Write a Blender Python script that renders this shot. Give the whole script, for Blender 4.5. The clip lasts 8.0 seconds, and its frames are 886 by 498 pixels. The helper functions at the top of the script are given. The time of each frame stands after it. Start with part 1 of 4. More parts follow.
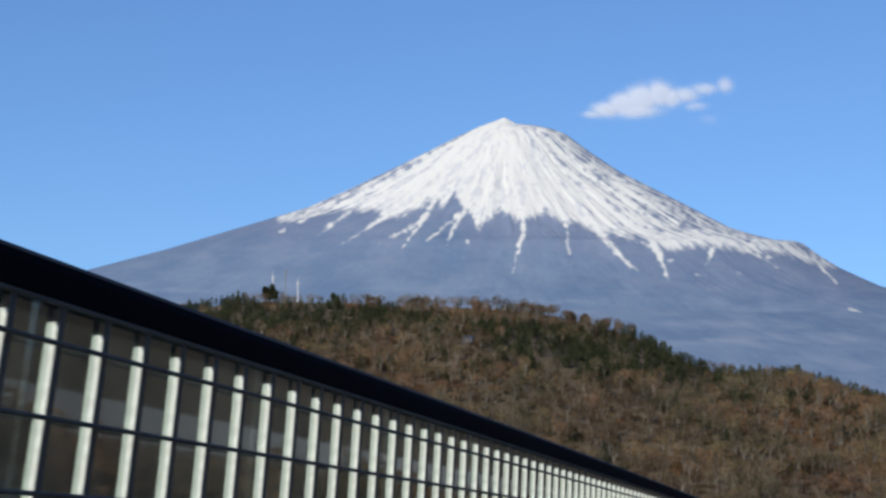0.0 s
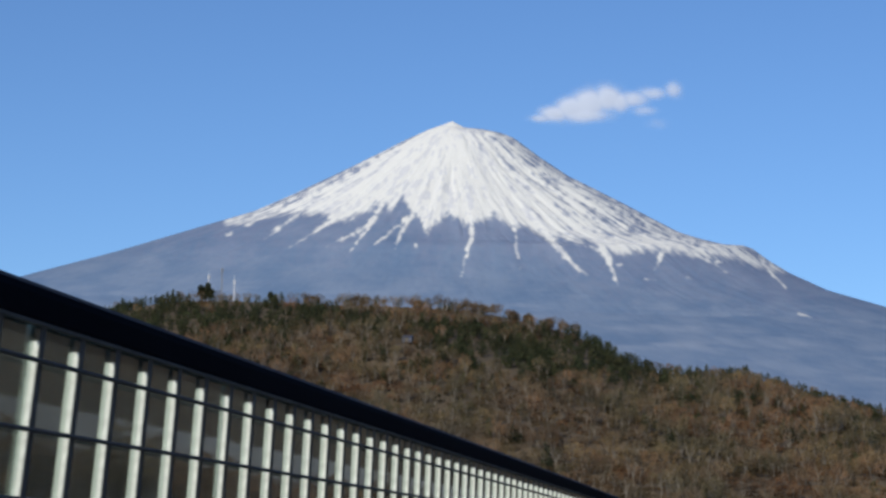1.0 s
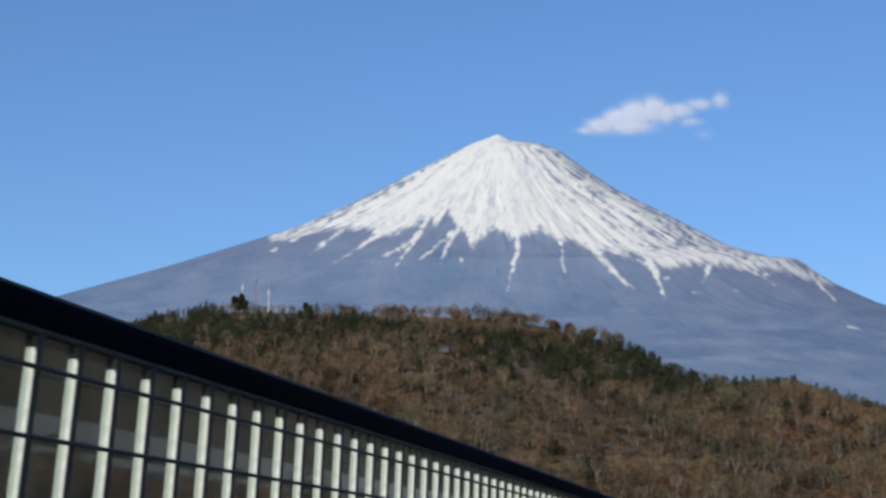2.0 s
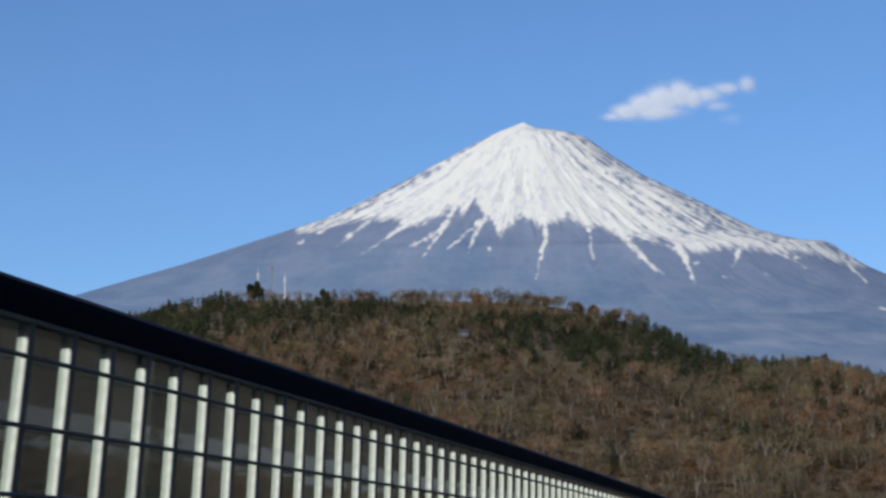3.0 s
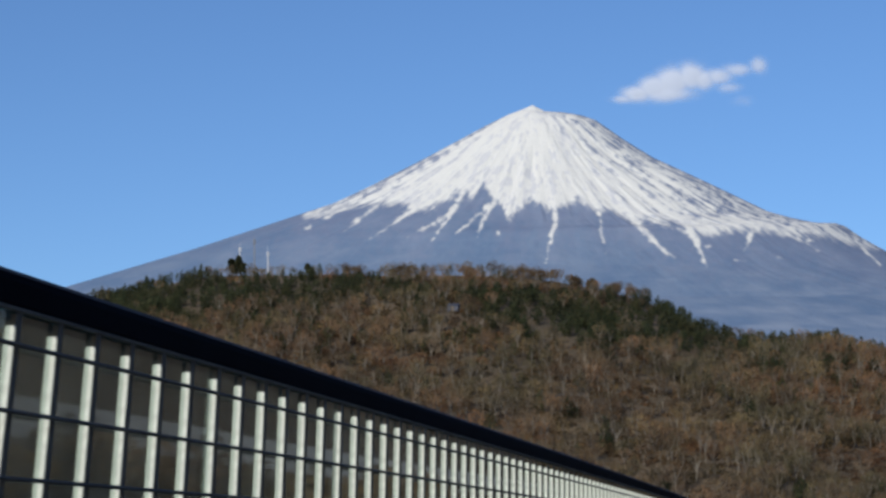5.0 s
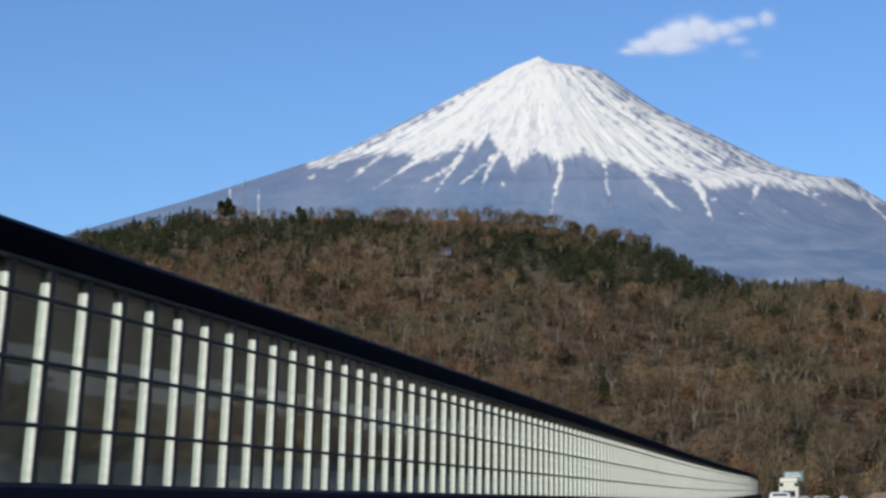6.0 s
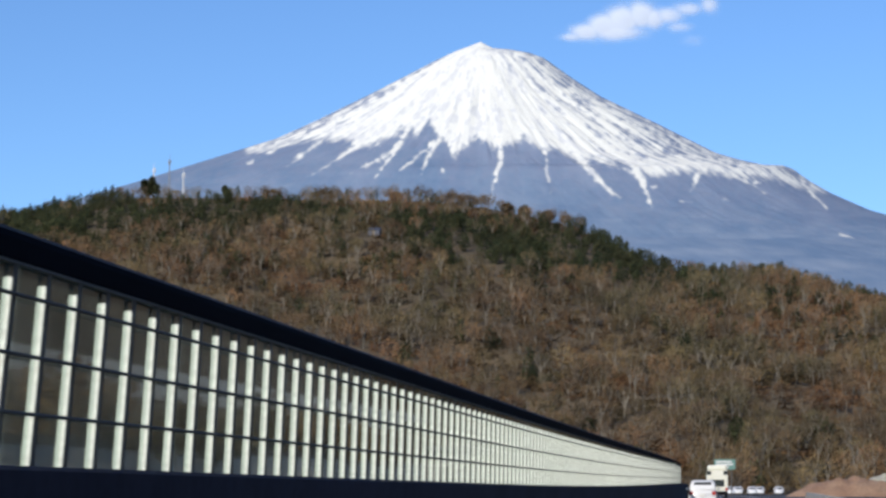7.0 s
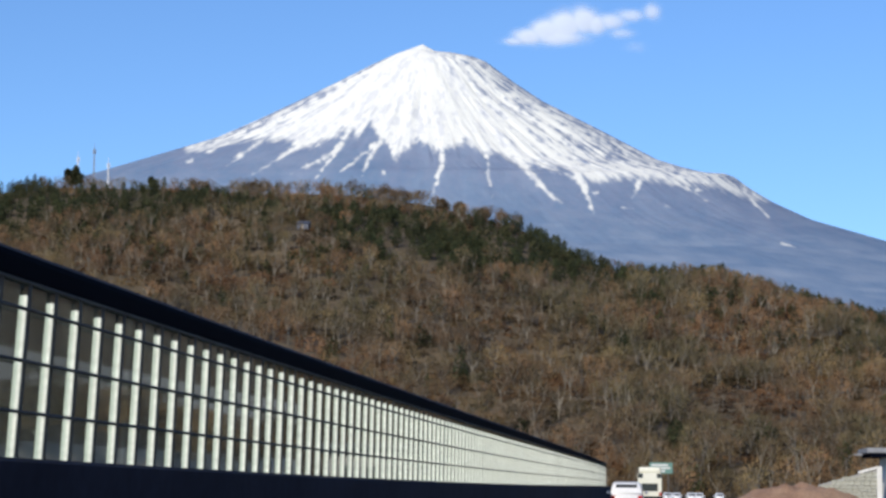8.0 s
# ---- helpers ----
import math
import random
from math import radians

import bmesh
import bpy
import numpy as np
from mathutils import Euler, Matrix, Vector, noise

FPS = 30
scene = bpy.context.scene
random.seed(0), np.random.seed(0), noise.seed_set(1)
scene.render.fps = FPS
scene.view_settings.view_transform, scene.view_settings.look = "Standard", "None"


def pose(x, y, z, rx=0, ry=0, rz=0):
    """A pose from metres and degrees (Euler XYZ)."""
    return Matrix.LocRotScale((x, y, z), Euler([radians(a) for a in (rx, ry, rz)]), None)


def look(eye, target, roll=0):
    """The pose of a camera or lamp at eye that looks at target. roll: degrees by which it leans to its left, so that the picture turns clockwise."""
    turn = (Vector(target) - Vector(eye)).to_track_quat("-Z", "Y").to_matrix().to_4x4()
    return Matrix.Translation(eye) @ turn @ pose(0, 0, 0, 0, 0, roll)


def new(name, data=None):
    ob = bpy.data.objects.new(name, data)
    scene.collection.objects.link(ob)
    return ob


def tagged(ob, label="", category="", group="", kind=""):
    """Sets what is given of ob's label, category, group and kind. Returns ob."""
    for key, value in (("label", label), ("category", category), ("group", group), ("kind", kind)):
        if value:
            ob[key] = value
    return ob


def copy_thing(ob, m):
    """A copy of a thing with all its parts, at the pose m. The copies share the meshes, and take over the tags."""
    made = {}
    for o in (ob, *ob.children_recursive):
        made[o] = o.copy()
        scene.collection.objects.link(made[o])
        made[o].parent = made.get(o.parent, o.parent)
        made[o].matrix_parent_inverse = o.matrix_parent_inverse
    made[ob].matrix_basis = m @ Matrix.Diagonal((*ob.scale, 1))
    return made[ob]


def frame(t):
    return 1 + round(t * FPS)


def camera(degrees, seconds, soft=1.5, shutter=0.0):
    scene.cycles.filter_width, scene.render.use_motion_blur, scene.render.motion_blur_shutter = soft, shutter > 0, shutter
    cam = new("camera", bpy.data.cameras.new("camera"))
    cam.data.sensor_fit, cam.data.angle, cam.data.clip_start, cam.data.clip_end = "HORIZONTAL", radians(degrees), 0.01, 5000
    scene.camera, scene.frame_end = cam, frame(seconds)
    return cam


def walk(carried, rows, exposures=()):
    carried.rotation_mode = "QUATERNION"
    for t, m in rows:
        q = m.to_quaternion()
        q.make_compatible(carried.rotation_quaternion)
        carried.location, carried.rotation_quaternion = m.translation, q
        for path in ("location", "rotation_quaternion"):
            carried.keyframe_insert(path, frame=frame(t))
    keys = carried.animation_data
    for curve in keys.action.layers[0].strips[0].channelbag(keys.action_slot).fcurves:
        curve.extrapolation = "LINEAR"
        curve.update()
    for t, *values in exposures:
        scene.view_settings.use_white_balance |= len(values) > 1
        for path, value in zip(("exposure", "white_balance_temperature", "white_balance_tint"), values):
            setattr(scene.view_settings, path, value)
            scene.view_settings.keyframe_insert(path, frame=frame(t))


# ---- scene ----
# ---- camera ----
cam = camera(21.45, 8.0, soft=2.8, shutter=0.95)
# the sensor is read row by row from the top, each row open for a short part of it
scene.cycles.rolling_shutter_type, scene.cycles.rolling_shutter_duration = "TOP", 0.06
walk(cam, [
    (0, pose(-0.550, -0.24, 1.382, 97.414, -0.664, 10.587)),
    (0.1, pose(-0.542, 2.29, 1.379, 97.434, -0.867, 10.185)),
    (0.2, pose(-0.534, 4.81, 1.377, 97.462, -1.012, 9.621)),
    (0.3, pose(-0.527, 7.34, 1.375, 97.276, -1.063, 9.730)),
    (0.4, pose(-0.519, 9.86, 1.373, 97.154, -1.185, 9.355)),
    (0.5, pose(-0.512, 12.39, 1.371, 97.529, -1.214, 9.128)),
    (0.6, pose(-0.510, 14.90, 1.368, 97.282, -1.125, 9.186)),
    (0.7, pose(-0.508, 17.41, 1.364, 97.172, -1.254, 8.851)),
    (0.8, pose(-0.507, 19.92, 1.361, 97.688, -1.198, 8.969)),
    (0.9, pose(-0.505, 22.43, 1.357, 97.710, -0.898, 9.126)),
    (1, pose(-0.503, 24.94, 1.354, 97.564, -0.635, 9.369)),
    (1.1, pose(-0.505, 27.44, 1.348, 97.560, -0.865, 9.144)),
    (1.2, pose(-0.506, 29.94, 1.343, 97.805, -0.916, 9.130)),
    (1.3, pose(-0.507, 32.43, 1.338, 97.831, -0.616, 9.204)),
    (1.4, pose(-0.508, 34.93, 1.333, 97.747, -0.239, 9.304)),
    (1.5, pose(-0.509, 37.43, 1.327, 97.623, 0.043, 9.832)),
    (1.6, pose(-0.515, 39.92, 1.321, 97.458, -0.221, 10.170)),
    (1.7, pose(-0.520, 42.40, 1.314, 97.681, -0.316, 10.239)),
    (1.8, pose(-0.526, 44.89, 1.308, 97.806, -0.119, 10.585)),
    (1.9, pose(-0.531, 47.37, 1.301, 97.623, -0.104, 10.724)),
    (2, pose(-0.536, 49.86, 1.295, 97.950, -0.422, 10.580)),
    (2.1, pose(-0.546, 52.41, 1.288, 98.039, 0.395, 10.985)),
    (2.2, pose(-0.557, 54.96, 1.281, 97.758, 0.902, 11.407)),
    (3.3, pose(-0.855, 83.06, 1.234, 97.729, 0.494, 11.472)),
    (3.4, pose(-0.893, 85.61, 1.230, 97.494, 0.861, 11.832)),
    (3.5, pose(-0.932, 88.17, 1.226, 97.356, 0.657, 11.695)),
    (3.6, pose(-0.978, 90.68, 1.223, 97.300, 0.836, 11.975)),
    (3.7, pose(-1.025, 93.19, 1.220, 97.077, 0.656, 12.037)),
    (3.8, pose(-1.071, 95.69, 1.217, 97.194, 0.450, 11.862)),
    (3.9, pose(-1.118, 98.20, 1.213, 97.331, 0.619, 11.730)),
    (4, pose(-1.164, 100.71, 1.210, 97.211, 0.963, 11.673)),
    (4.1, pose(-1.223, 103.25, 1.208, 97.222, 0.635, 11.766)),
    (4.2, pose(-1.282, 105.78, 1.206, 97.505, 0.894, 11.874)),
    (5.3, pose(-2.022, 133.74, 1.187, 97.357, 0.681, 11.740)),
    (5.4, pose(-2.101, 136.28, 1.185, 97.175, 0.251, 11.583)),
    (5.5, pose(-2.180, 138.82, 1.184, 97.030, 0.765, 11.840)),
    (5.6, pose(-2.263, 141.38, 1.181, 96.972, 0.377, 11.578)),
    (5.7, pose(-2.346, 143.94, 1.179, 96.743, 0.268, 11.771)),
    (5.8, pose(-2.429, 146.50, 1.176, 96.571, 0.331, 11.888)),
    (5.9, pose(-2.513, 149.06, 1.174, 96.499, 0.307, 11.922)),
    (6, pose(-2.596, 151.62, 1.171, 96.273, 0.270, 11.912)),
    (6.1, pose(-2.682, 154.17, 1.167, 96.130, 0.539, 12.037)),
    (6.2, pose(-2.769, 156.72, 1.163, 95.971, 0.457, 11.779)),
    (6.3, pose(-2.855, 159.26, 1.159, 95.786, 0.344, 11.950)),
    (6.4, pose(-2.941, 161.81, 1.155, 95.679, 0.240, 11.785)),
    (6.5, pose(-3.027, 164.36, 1.150, 95.869, 0.208, 11.511)),
    (6.6, pose(-3.119, 166.87, 1.145, 96.068, -0.131, 11.124)),
    (6.7, pose(-3.210, 169.39, 1.140, 96.115, -0.204, 10.803)),
    (6.8, pose(-3.301, 171.90, 1.135, 96.277, 0.119, 10.642)),
    (6.9, pose(-3.393, 174.42, 1.130, 96.084, 0.324, 10.674)),
    (7, pose(-3.484, 176.93, 1.124, 95.984, 0.167, 10.444)),
    (7.1, pose(-3.575, 179.46, 1.118, 96.232, -0.356, 10.249)),
    (7.2, pose(-3.666, 182.00, 1.111, 96.300, -0.196, 10.314)),
    (7.3, pose(-3.757, 184.53, 1.104, 96.267, 0.015, 10.467)),
    (7.4, pose(-3.848, 187.07, 1.097, 96.250, -0.479, 10.087)),
    (7.5, pose(-3.938, 189.60, 1.090, 96.709, -1.172, 9.253)),
    (7.6, pose(-4.043, 192.13, 1.084, 96.786, -1.091, 9.027)),
    (7.7, pose(-4.148, 194.66, 1.078, 96.850, -1.038, 8.487)),
    (7.8, pose(-4.253, 197.18, 1.072, 96.630, -0.773, 8.727)),
    (7.9, pose(-4.357, 199.71, 1.066, 96.269, -0.545, 8.846)),
    (8, pose(-4.462, 202.24, 1.059, 96.097, -0.624, 8.946)),
], exposures=[(0.0, -0.2), (0.8, -0.3), (5.6, -0.34), (6.0, -0.2), (6.6, 0.0), (8.0, 0.06)])

# ---- world, sun, exposure ----
SUN_AZ, SUN_EL = radians(200), radians(30)      # from behind and a little from the left of the road
world = bpy.data.worlds.new("sky")
scene.world = world
world.use_nodes = True
wn = world.node_tree
sky = wn.nodes.new("ShaderNodeTexSky")
sky.sky_type, sky.sun_disc = "NISHITA", False
sky.sun_elevation, sky.sun_rotation = SUN_EL, SUN_AZ
sky.altitude, sky.air_density, sky.dust_density, sky.ozone_density = 1500, 1.0, 0.5, 4.0
tinted = wn.nodes.new("ShaderNodeMix")
tinted.data_type, tinted.blend_type = "RGBA", "MULTIPLY"
tinted.inputs[0].default_value, tinted.inputs[7].default_value = 1.0, (0.76, 0.94, 1.15, 1.0)
wn.links.new(sky.outputs["Color"], tinted.inputs[6])
wn.links.new(tinted.outputs[2], wn.nodes["Background"].inputs["Color"])
wn.nodes["Background"].inputs["Strength"].default_value = 0.121

sun_data = bpy.data.lights.new("sun", "SUN")
sun_data.energy, sun_data.angle, sun_data.color = 4.2, radians(0.5), (1.0, 0.93, 0.82)
sun = new("sun", sun_data)
sun.matrix_world = look((math.sin(SUN_AZ) * 100, math.cos(SUN_AZ) * 100, math.tan(SUN_EL) * 100), (0, 0, 0))


# ---- materials ----
def nodes_of(name):
    m = bpy.data.materials.new(name)
    m.use_nodes = True
    return m, m.node_tree, m.node_tree.nodes["Principled BSDF"]


def add(tree, kind, **values):
    n = tree.nodes.new("ShaderNode" + kind)
    for key, value in values.items():
        n.inputs[key.replace("_", " ")].default_value = value
    return n


def mixed(tree, factor, a, b, blend="MIX"):
    """A colour mix; a, b: colours or sockets; factor: number or socket."""
    n = tree.nodes.new("ShaderNodeMix")
    n.data_type, n.blend_type = "RGBA", blend
    for socket, value in ((n.inputs[0], factor), (n.inputs[6], a), (n.inputs[7], b)):
        if isinstance(value, bpy.types.NodeSocket):
            tree.links.new(value, socket)
        else:
            socket.default_value = value if isinstance(value, float) else (*value, 1.0)
    return n.outputs[2]


def ramp(tree, socket, low, high):
    n = tree.nodes.new("ShaderNodeMapRange")
    n.interpolation_type = "SMOOTHSTEP"
    tree.links.new(socket, n.inputs[0])
    n.inputs[1].default_value, n.inputs[2].default_value = low, high
    return n.outputs[0]


def noise_at(tree, scale, coords=None, detail=6.0, rough=0.6):
    n = add(tree, "TexNoise", Scale=scale, Detail=detail, Roughness=rough)
    if coords is None:
        coords = tree.nodes.new("ShaderNodeTexCoord").outputs["Object"]
    tree.links.new(coords, n.inputs["Vector"])
    return n.outputs["Fac"]


def surface(name, a, b, big, small, rough=0.7, metal=0.0, bump=0.3, depth=0.01, spread=0.25, gloss=0.5):
    """Two tones mixed at two scales, with fine relief. big, small: noise scales per metre."""
    m, tree, shader = nodes_of(name)
    one = noise_at(tree, big)
    two = noise_at(tree, small, detail=8.0)
    tone = mixed(tree, ramp(tree, one, 0.5 - spread, 0.5 + spread), a, b)
    tone = mixed(tree, 0.35, tone, mixed(tree, ramp(tree, two, 0.3, 0.7), (0.35, 0.35, 0.35), (1.0, 1.0, 1.0)), "MULTIPLY")
    tree.links.new(tone, shader.inputs["Base Color"])
    shader.inputs["Roughness"].default_value, shader.inputs["Metallic"].default_value = rough, metal
    shader.inputs["Specular IOR Level"].default_value = gloss
    n = add(tree, "Bump", Strength=bump, Distance=depth)
    tree.links.new(two, n.inputs["Height"])
    tree.links.new(n.outputs["Normal"], shader.inputs["Normal"])
    return m


asphalt = surface("asphalt", (0.035, 0.036, 0.04), (0.06, 0.06, 0.062), 0.25, 40, rough=0.85, bump=0.5)
line_paint = surface("line_paint", (0.6, 0.6, 0.58), (0.78, 0.78, 0.76), 0.8, 25, rough=0.6)
concrete = surface("concrete", (0.3, 0.29, 0.27), (0.42, 0.41, 0.38), 0.4, 12, rough=0.85)
dark_steel = surface("dark_painted_steel", (0.002, 0.003, 0.008), (0.004, 0.006, 0.013), 0.5, 15, rough=0.65, bump=0.05, gloss=0.008)
sheen_steel = surface("dark_steel_sheen", (0.016, 0.018, 0.026), (0.034, 0.037, 0.048), 0.8, 12, rough=0.65, bump=0.1, gloss=0.1)
parapet_paint = surface("dark_coated_parapet", (0.016, 0.02, 0.04), (0.03, 0.036, 0.064), 0.3, 6, rough=0.8, bump=0.2, gloss=0.15)
post_paint = surface("cream_painted_steel", (0.69, 0.745, 0.7), (0.76, 0.815, 0.77), 0.7, 20, rough=0.5, bump=0.05)
wire_steel = surface("grey_steel_wire", (0.085, 0.098, 0.1), (0.13, 0.145, 0.147), 2.0, 30, rough=0.7, bump=0.1, gloss=0.15)
clay = surface("clay", (0.24, 0.135, 0.085), (0.36, 0.235, 0.155), 0.3, 3, rough=0.95, bump=0.8, depth=0.2)
pale_concrete = surface("pale_concrete", (0.5, 0.5, 0.47), (0.66, 0.65, 0.61), 0.12, 3, rough=0.85)
field_stone = surface("field_stone", (0.26, 0.27, 0.21), (0.52, 0.51, 0.44), 0.9, 8, rough=0.9, bump=0.6)
plaster = surface("white_plaster", (0.68, 0.67, 0.63), (0.8, 0.79, 0.76), 0.4, 9, rough=0.8)
grey_roof = surface("grey_sheet_roof", (0.2, 0.21, 0.23), (0.3, 0.31, 0.33), 0.4, 6, rough=0.5)
blue_patch = surface("blue_grey_patch", (0.055, 0.065, 0.095), (0.09, 0.1, 0.135), 0.5, 5, rough=0.6)
white_car_paint = surface("white_car_paint", (0.76, 0.77, 0.78), (0.82, 0.82, 0.82), 0.8, 30, rough=0.25, bump=0.0)
blue_car_paint = surface("blue_car_paint", (0.004, 0.007, 0.022), (0.006, 0.012, 0.034), 0.8, 30, rough=0.3, bump=0.0, gloss=0.02)
cream_paint = surface("cream_truck_paint", (0.74, 0.73, 0.6), (0.82, 0.8, 0.68), 0.6, 20, rough=0.4, bump=0.02)
rubber = surface("rubber", (0.015, 0.015, 0.016), (0.03, 0.03, 0.03), 3, 40, rough=0.9)
sign_green = surface("green_sign_sheet", (0.1, 0.22, 0.19), (0.14, 0.27, 0.23), 0.8, 20, rough=0.5, bump=0.0)
galvanised = surface("galvanised_steel", (0.4, 0.41, 0.42), (0.55, 0.56, 0.57), 1.2, 20, rough=0.45, metal=0.6)
weathered_steel = surface("weathered_steel", (0.09, 0.085, 0.08), (0.15, 0.145, 0.135), 1.0, 15, rough=0.7)
mast_paint = surface("white_mast_paint", (0.7, 0.7, 0.7), (0.8, 0.8, 0.8), 0.5, 5, rough=0.5)
pale_bark = surface("pale_bark", (0.11, 0.095, 0.074), (0.275, 0.24, 0.185), 0.3, 2, rough=0.95)
bark = surface("grey_bark", (0.16, 0.13, 0.1), (0.32, 0.28, 0.23), 0.4, 4, rough=0.95)


def dark_glass():
    m, tree, shader = nodes_of("dark_car_glass")
    tone = mixed(tree, noise_at(tree, 2.0), (0.012, 0.014, 0.016), (0.025, 0.028, 0.03))
    tree.links.new(tone, shader.inputs["Base Color"])
    shader.inputs["Roughness"].default_value = 0.06
    return m


def clear_pane():
    """Smoky acrylic sheet: passes the view, mirrors at a grazing angle."""
    m, tree, shader = nodes_of("smoky_acrylic")
    tree.nodes.remove(shader)
    clear = add(tree, "BsdfTransparent", Color=(0.66, 0.73, 0.71, 1))
    gloss = add(tree, "BsdfGlossy", Color=(0.98, 1.0, 0.98, 1), Roughness=0.028)
    fresnel = add(tree, "Fresnel", IOR=1.5)
    mix = tree.nodes.new("ShaderNodeMixShader")
    # a thin film of road dust
    film_dust = add(tree, "BsdfTranslucent", Color=(0.41, 0.45, 0.42, 1))
    spots = ramp(tree, noise_at(tree, 1.4), 0.3, 0.75)
    share = tree.nodes.new("ShaderNodeMapRange")
    tree.links.new(spots, share.inputs[0])
    share.inputs[3].default_value, share.inputs[4].default_value = 0.06, 0.14
    dusty = tree.nodes.new("ShaderNodeMixShader")
    tree.links.new(share.outputs[0], dusty.inputs[0])
    tree.links.new(clear.outputs[0], dusty.inputs[1])
    tree.links.new(film_dust.outputs[0], dusty.inputs[2])
    tree.links.new(fresnel.outputs[0], mix.inputs[0])
    tree.links.new(dusty.outputs[0], mix.inputs[1])
    tree.links.new(gloss.outputs[0], mix.inputs[2])
    tree.links.new(mix.outputs[0], tree.nodes["Material Output"].inputs["Surface"])
    return m


def leafy(name, dark, light, big=0.02, rough=0.85, glow=0.0, drift=1.0):
    """Foliage or twigs: a tone of each plant, a slow drift over the slope, and each leaf a little apart. glow: the share of light that passes a leaf."""
    m, tree, shader = nodes_of(name)
    tint = tree.nodes.new("ShaderNodeAttribute")
    tint.attribute_name = "tint"
    island = tree.nodes.new("ShaderNodeNewGeometry").outputs["Random Per Island"]
    tone = mixed(tree, tint.outputs["Fac"], dark, light)
    tone = mixed(tree, 0.8 * drift, tone, mixed(tree, ramp(tree, noise_at(tree, big, detail=3.0), 0.42, 0.58), (0.72, 0.75, 0.69), (1.27, 1.12, 0.94)), "MULTIPLY")
    tone = mixed(tree, 0.8 * drift, tone, mixed(tree, ramp(tree, noise_at(tree, big * 5, detail=3.0), 0.38, 0.62), (0.6, 0.62, 0.64), (1.36, 1.31, 1.22)), "MULTIPLY")
    tone = mixed(tree, drift, tone, mixed(tree, ramp(tree, noise_at(tree, big * 1.7, detail=4.0), 0.4, 0.6), (1.26, 1.0, 0.88), (1.04, 1.07, 0.86)), "MULTIPLY")
    tone = mixed(tree, 0.5, tone, mixed(tree, island, (0.8, 0.8, 0.8), (1.15, 1.15, 1.15)), "MULTIPLY")
    tree.links.new(tone, shader.inputs["Base Color"])
    shader.inputs["Roughness"].default_value = rough
    shader.inputs["Specular IOR Level"].default_value = 0.15
    if glow:
        lit = tree.nodes.new("ShaderNodeBsdfTranslucent")
        tree.links.new(tone, lit.inputs["Color"])
        mix = add(tree, "MixShader", Fac=glow)
        tree.links.new(shader.outputs[0], mix.inputs[1])
        tree.links.new(lit.outputs[0], mix.inputs[2])
        tree.links.new(mix.outputs[0], tree.nodes["Material Output"].inputs["Surface"])
    return m


car_glass = dark_glass()
acrylic = clear_pane()
twigs = leafy("bare_twigs", (0.078, 0.064, 0.048), (0.17, 0.135, 0.097))
needles = leafy("evergreen_leaves", (0.046, 0.057, 0.033), (0.088, 0.1, 0.053), glow=0.5, drift=0.5)
brush_leaves = leafy("dry_brush", (0.078, 0.06, 0.041), (0.138, 0.101, 0.068), glow=0.3)


def mountain_material():
    m, tree, shader = nodes_of("volcano_snow_and_hazed_scree")
    snow = tree.nodes.new("ShaderNodeAttribute")
    snow.attribute_name = "snow"
    streak = tree.nodes.new("ShaderNodeAttribute")
    streak.attribute_name = "streak"
    patch = noise_at(tree, 0.009, detail=8.0)
    grain = noise_at(tree, 0.07, detail=6.0)
    sharp = tree.nodes.new("ShaderNodeMath")
    sharp.operation = "MULTIPLY_ADD"
    tree.links.new(grain, sharp.inputs[0])
    sharp.inputs[1].default_value = 0.5
    tree.links.new(snow.outputs["Fac"], sharp.inputs[2])
    cover = ramp(tree, sharp.outputs[0], 0.4, 1.14)
    # distance haze is painted in: scree and field tones carry its blue
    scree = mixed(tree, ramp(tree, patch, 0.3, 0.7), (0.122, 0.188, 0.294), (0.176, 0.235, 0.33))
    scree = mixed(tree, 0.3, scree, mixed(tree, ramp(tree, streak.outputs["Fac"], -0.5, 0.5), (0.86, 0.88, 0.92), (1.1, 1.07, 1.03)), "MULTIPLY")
    fields = tree.nodes.new("ShaderNodeAttribute")
    fields.attribute_name = "field"
    bare = tree.nodes.new("ShaderNodeAttribute")
    bare.attribute_name = "scree"
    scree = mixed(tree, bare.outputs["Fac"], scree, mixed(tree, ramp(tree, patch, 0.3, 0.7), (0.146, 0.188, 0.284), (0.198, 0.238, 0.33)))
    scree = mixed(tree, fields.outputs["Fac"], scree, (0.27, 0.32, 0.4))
    white = mixed(tree, ramp(tree, streak.outputs["Fac"], -0.55, 0.1), (0.58, 0.585, 0.59), (0.69, 0.686, 0.645))
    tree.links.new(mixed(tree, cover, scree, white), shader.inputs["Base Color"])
    shader.inputs["Roughness"].default_value = 0.9
    shader.inputs["Specular IOR Level"].default_value = 0.1
    n = add(tree, "Bump", Strength=0.35, Distance=6.0)
    tree.links.new(grain, n.inputs["Height"])
    tree.links.new(n.outputs["Normal"], shader.inputs["Normal"])
    return m


def ground_material():
    m, tree, shader = nodes_of("dry_ground")
    a = noise_at(tree, 0.004)
    b = noise_at(tree, 0.06)
    tone = mixed(tree, ramp(tree, a, 0.4, 0.6), (0.16, 0.13, 0.09), (0.24, 0.23, 0.21))
    tone = mixed(tree, ramp(tree, b, 0.35, 0.65), tone, (0.12, 0.11, 0.06))
    tree.links.new(tone, shader.inputs["Base Color"])
    shader.inputs["Roughness"].default_value = 0.95
    return m


